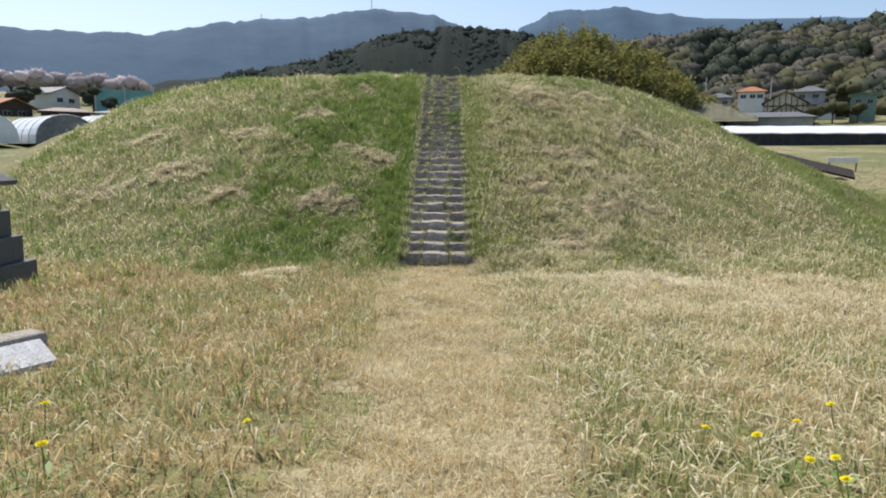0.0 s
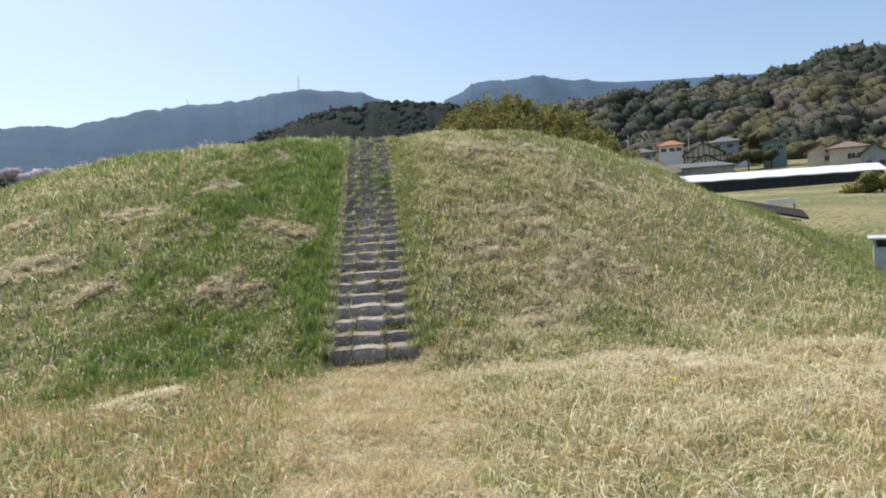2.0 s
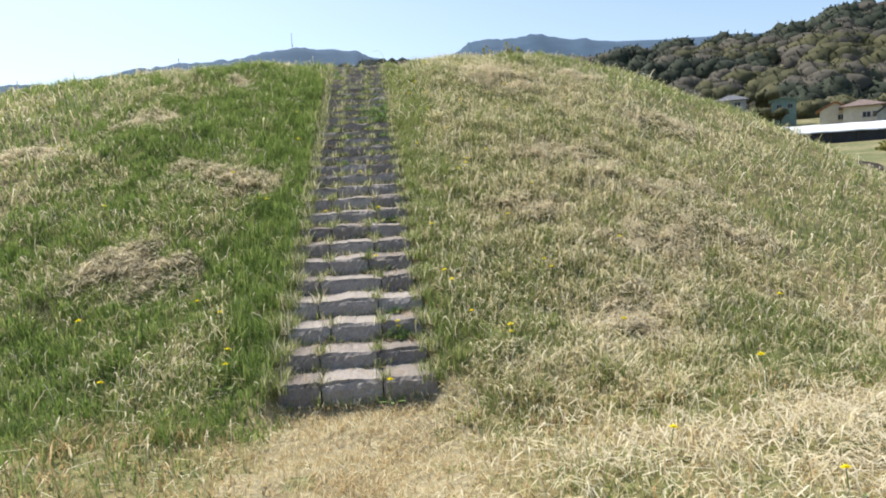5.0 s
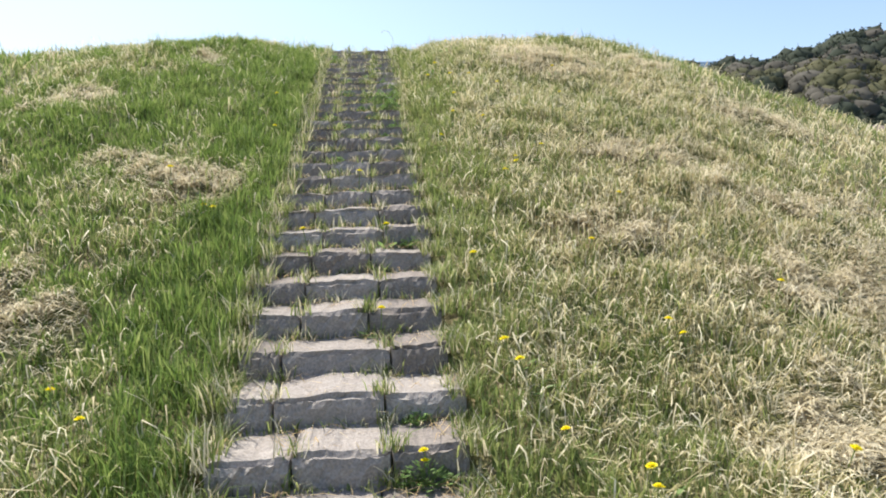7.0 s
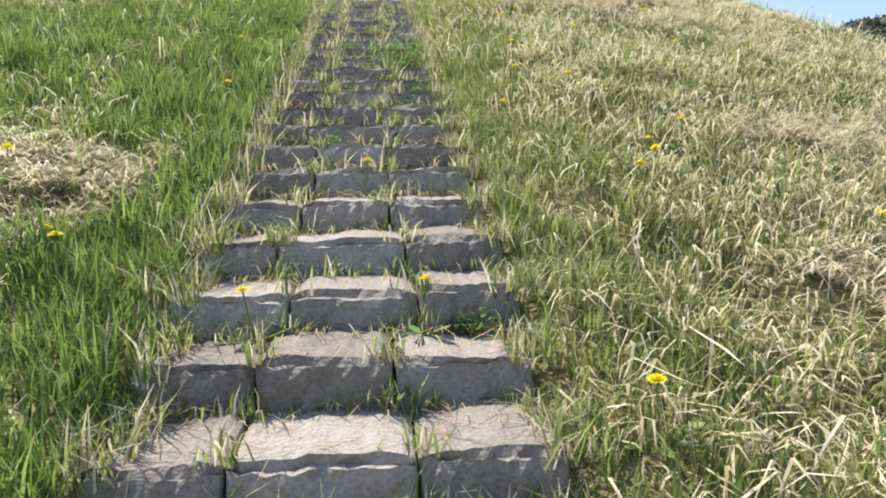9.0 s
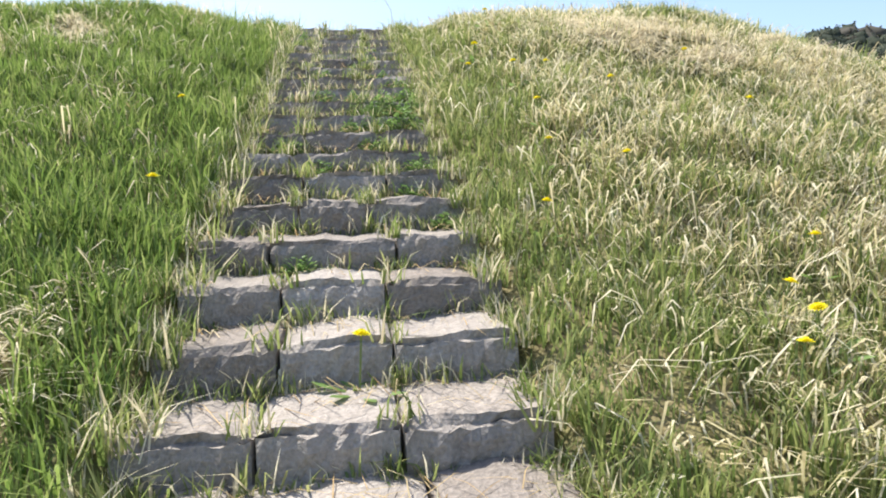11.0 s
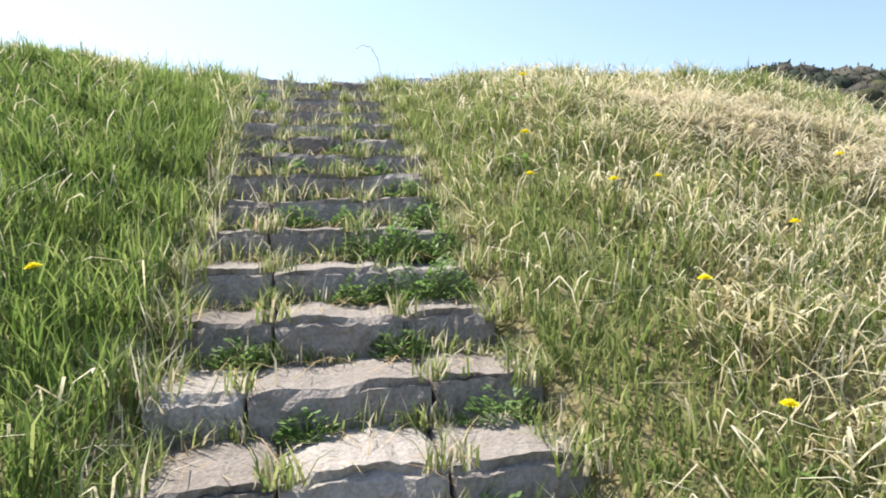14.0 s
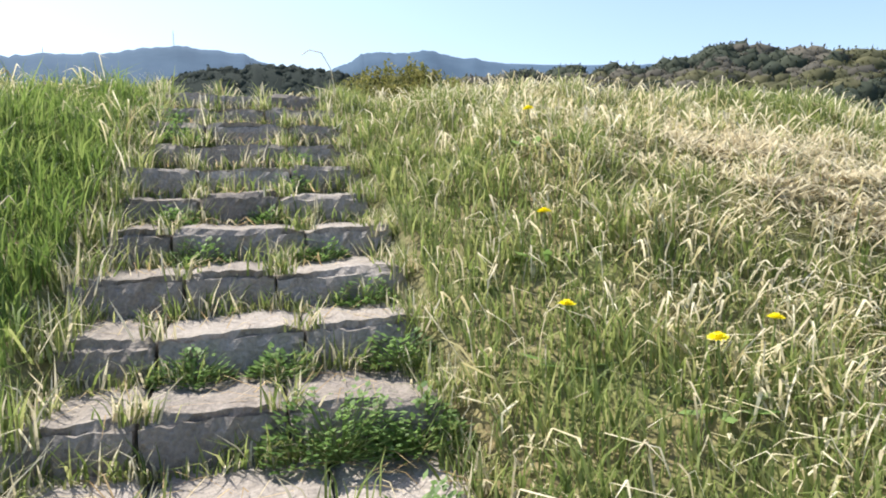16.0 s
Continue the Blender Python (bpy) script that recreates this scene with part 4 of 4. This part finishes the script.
def hut():
    zb = height(16.5, 20.5) - 0.05
    root = empty("storage_hut", pose(17.9, 20.9, zb, 0, 0, -38), "grey open-sided storage hut with a sheet-metal roof", "hut")
    h = 0.62 - zb
    part("side_wall", box(bmesh.new(), -1.95, -1.88, -0.8, 0.8, 0, h), M_STEEL, root, "grey sheet side wall")
    part("back_wall", box(bmesh.new(), -1.88, 2.4, 0.74, 0.8, 0, h), M_GREYW, root)
    part("low_wall", box(bmesh.new(), -1.88, 2.4, -0.8, -0.74, 0, h * 0.82), M_STEEL, root)
    bm = box(bmesh.new(), -2.1, 2.6, -0.95, 0.95, h, h + 0.07, 0.01)
    part("roof", bm, M_STEEL, root, "pale sheet-metal roof")
    for xx in (-1.2, -0.2, 0.9, 2.2):
        part("post", box(bmesh.new(), xx - .03, xx + .03, -0.83, -0.77, 0, h), M_STEEL, root)
    for xx, yy, s_ in ((-1.0, 0.1, .30), (-0.35, 0.2, .26), (0.3, 0.0, .3)):
        bm = bmesh.new()
        bmesh.ops.create_icosphere(bm, subdivisions=2, radius=s_)
        for v in bm.verts:
            v.co *= 1 + 0.2 * noise.noise(v.co * 5 + Vector((xx, yy, 0)))
            v.co += Vector((xx, yy, h * 0.42 + s_ * 0.6))
        part("plastic_sack", bm, M_VINYL, root, "pale crumpled plastic sack")
    pipe = empty("bent_pipe", pose(16.7, 19.6, zb), "bent white steel pipe standing by the hut", "pipe")
    bm = bmesh.new()
    pts = [(0, 0, 0), (0, 0, 1.0), (-0.06, 0.02, 1.12), (-0.16, 0.06, 1.2), (-0.30, 0.1, 1.22)]
    for a, b in zip(pts, pts[1:]):
        rod(bm, a, b, 0.03, 0.03, 8)
    part("tube", bm, M_STEEL, pipe)


hut()
root = empty("blue_tarpaulin_shed", pose(57.6, 68.6, height(57.6, 68.6) - 0.1, 0, 0, -40), "small shed wrapped in blue plastic sheet", "shed")
part("sheet", box(bmesh.new(), -1.0, 1.0, -0.8, 0.8, 0, 1.7, 0.08), M_BLUE, root)
part("door", box(bmesh.new(), -1.6, -1.05, -0.8, 0.6, 0, 1.2, 0.05), M_WHITE, root, "white door panel")
root = empty("white_board", pose(24.4, 39.4, height(24.4, 39.4), 0, 0, -32), "low white board standing in the field", "board")
zt = 2.2 - height(24.4, 39.4)
part("board", box(bmesh.new(), -0.8, 0.8, -0.04, 0.04, zt - 0.32, zt, 0.01), M_WHITE, root)
for xx in (-0.7, 0.7):
    part("post", box(bmesh.new(), xx - .04, xx + .04, 0.041, 0.1, -0.1, zt), M_TIMBER, root)


def pole(x, y, z, top, arm):
    root = empty("utility_pole", pose(x, y, z), "tall grey concrete utility pole", "utility pole", "utility poles")
    part("shaft", rod(bmesh.new(), (0, 0, -0.5), (0, 0, top), 0.2, 0.13, 10), M_POLE, root)
    if arm:
        part("crossarm", box(bmesh.new(), -0.9, 0.9, -0.06, 0.06, top - 0.7, top - 0.58), M_STEEL, root)
        part("insulator", rod(bmesh.new(), (0.6, 0, top - 0.58), (0.6, 0, top - 0.3), 0.07, 0.05), M_WHITE, root)


pole(71.8, 182.8, height(71.8, 182.8), 23.9 - height(71.8, 182.8), False)
pole(84.3, 171.8, height(84.3, 171.8), 22.7 - height(84.3, 171.8), False)
pole(60.4, 68.4, height(60.4, 68.4), 10.3 - height(60.4, 68.4), True)


def tree(name, x, y, z, h, r, mat, leaves, leaf, label, category, group):
    root = empty(name, pose(x, y, z), label, category, group)
    bm = bmesh.new()
    rod(bm, (0, 0, -0.3), (0.1, 0, h * 0.5), h * 0.045, h * 0.03)
    for i in range(5):
        a = i * 1.26
        rod(bm, (0.1, 0, h * 0.4), (r * 0.6 * math.cos(a), r * 0.6 * math.sin(a), h * 0.75), h * 0.02, h * 0.008, 6)
    part("trunk", bm, M_BARK, root)
    k = 6
    c = np.stack([rng.normal(0, r * 0.42, k), rng.normal(0, r * 0.42, k), h * 0.72 + rng.normal(0, r * 0.16, k)], -1)
    crown = crowns("crown", mat, c, rng.uniform(0.42, 0.62, k) * r, leaves // k, leaf, 0.75, 2)
    crown.parent = root


for i in range(14):
    f = i / 13
    x, y = -136 + 42 * f, 190 + 14 * f
    tree("cherry_tree", x, y, height(x, y) - 0.5, 9.4 + 0.6 * math.sin(i * 2.1), 4.6 + 0.5 * math.sin(i * 3.3), M_CHERRY, 1100, 0.22, "cherry tree in full pale pink blossom", "tree", "row of cherry trees")
for x, y, h, r in ((-90, 172, 6.5, 3.0), (-95, 150, 5, 2.6), (-100, 158, 6, 3), (-77, 152, 5, 2.4), (-66, 156, 5.5, 2.8), (-85, 160, 6, 3.2)):
    tree("garden_tree", x, y, height(x, y), h, r, M_CEDAR, 700, 0.2, "dark evergreen garden tree beside the houses", "tree", "garden trees")
tree("round_shrub", 40.0, 52.0, height(40.0, 52.0) - 0.5, 1.6, 1.6, M_BAMBOO, 1500, 0.12, "rounded yellow-brown shrub in the field", "shrub", "")
for x, y, h, r in ((91, 155, 5, 3.0), (95, 152, 4.5, 2.8), (103, 182, 10, 4.0), (107, 176, 9, 3.6), (99, 127, 5, 2.6), (102, 118, 6, 3), (84, 150, 4, 2.2)):
    tree("garden_tree", x, y, height(x, y), h, r, M_OLIVE, 800, 0.2, "olive-green garden tree between the houses", "tree", "garden trees")

root = empty("ball_net", pose(-78, 161.5, height(-78, 161.5), 0, 0, 26) @ Matrix.Scale(2.0, 4), "teal ball net on tall steel posts", "net fence")
part("net", box(bmesh.new(), -3.2, 3.2, -0.03, 0.03, 0.2, 3.2), M_TEAL, root)
for xx in (-3.2, 0, 3.2):
    part("post", rod(bmesh.new(), (xx, -0.1, -0.5), (xx, -0.1, 3.6), 0.08, 0.08), M_STEEL, root)


def greenhouse(x, y, z, w, l, h, rot, end_mat, label):
    root = empty("greenhouse", pose(x, y, z, 0, 0, rot), label, "greenhouse", "greenhouses")
    bm = bmesh.new()
    n = 14
    arc = [(w / 2 * math.cos(math.pi * i / n), h * math.sin(math.pi * i / n) ** 0.8) for i in range(n + 1)]
    f = [bm.verts.new((px, -l / 2, pz)) for px, pz in arc]
    b = [bm.verts.new((px, l / 2, pz)) for px, pz in arc]
    for i in range(n):
        bm.faces.new((f[i], f[i + 1], b[i + 1], b[i]))
    bm.faces.new(b)
    part("cover", bm, M_VINYL, root, "white vinyl cover")
    bm = bmesh.new()
    bm.faces.new([bm.verts.new((px, -l / 2 - 0.02, pz)) for px, pz in arc][::-1])
    part("end_wall", bm, end_mat, root)
    for j in range(6):
        yy = -l / 2 + l * j / 5
        bm = bmesh.new()
        for (a0, a1), (b0, b1) in zip(arc, arc[1:]):
            rod(bm, (a0 * 1.01, yy, a1 * 1.01), (b0 * 1.01, yy, b1 * 1.01), 0.025, 0.025, 5)
        part("hoop", bm, M_STEEL, root)


greenhouse(-33.4, 55.2, height(-33.4, 55.2) + 0.2, 4.6, 9, 2.3, 48, M_NET, "tunnel greenhouse with a grey netted end")
greenhouse(-38.3, 52.6, height(-38.3, 52.6) + 0.2, 4.6, 9, 2.3, 48, M_VINYL, "white vinyl tunnel greenhouse")
greenhouse(-31.0, 61.0, height(-31.0, 61.0) + 0.3, 4.6, 9, 2.5, 48, M_VINYL, "white tunnel greenhouse beside the mound")
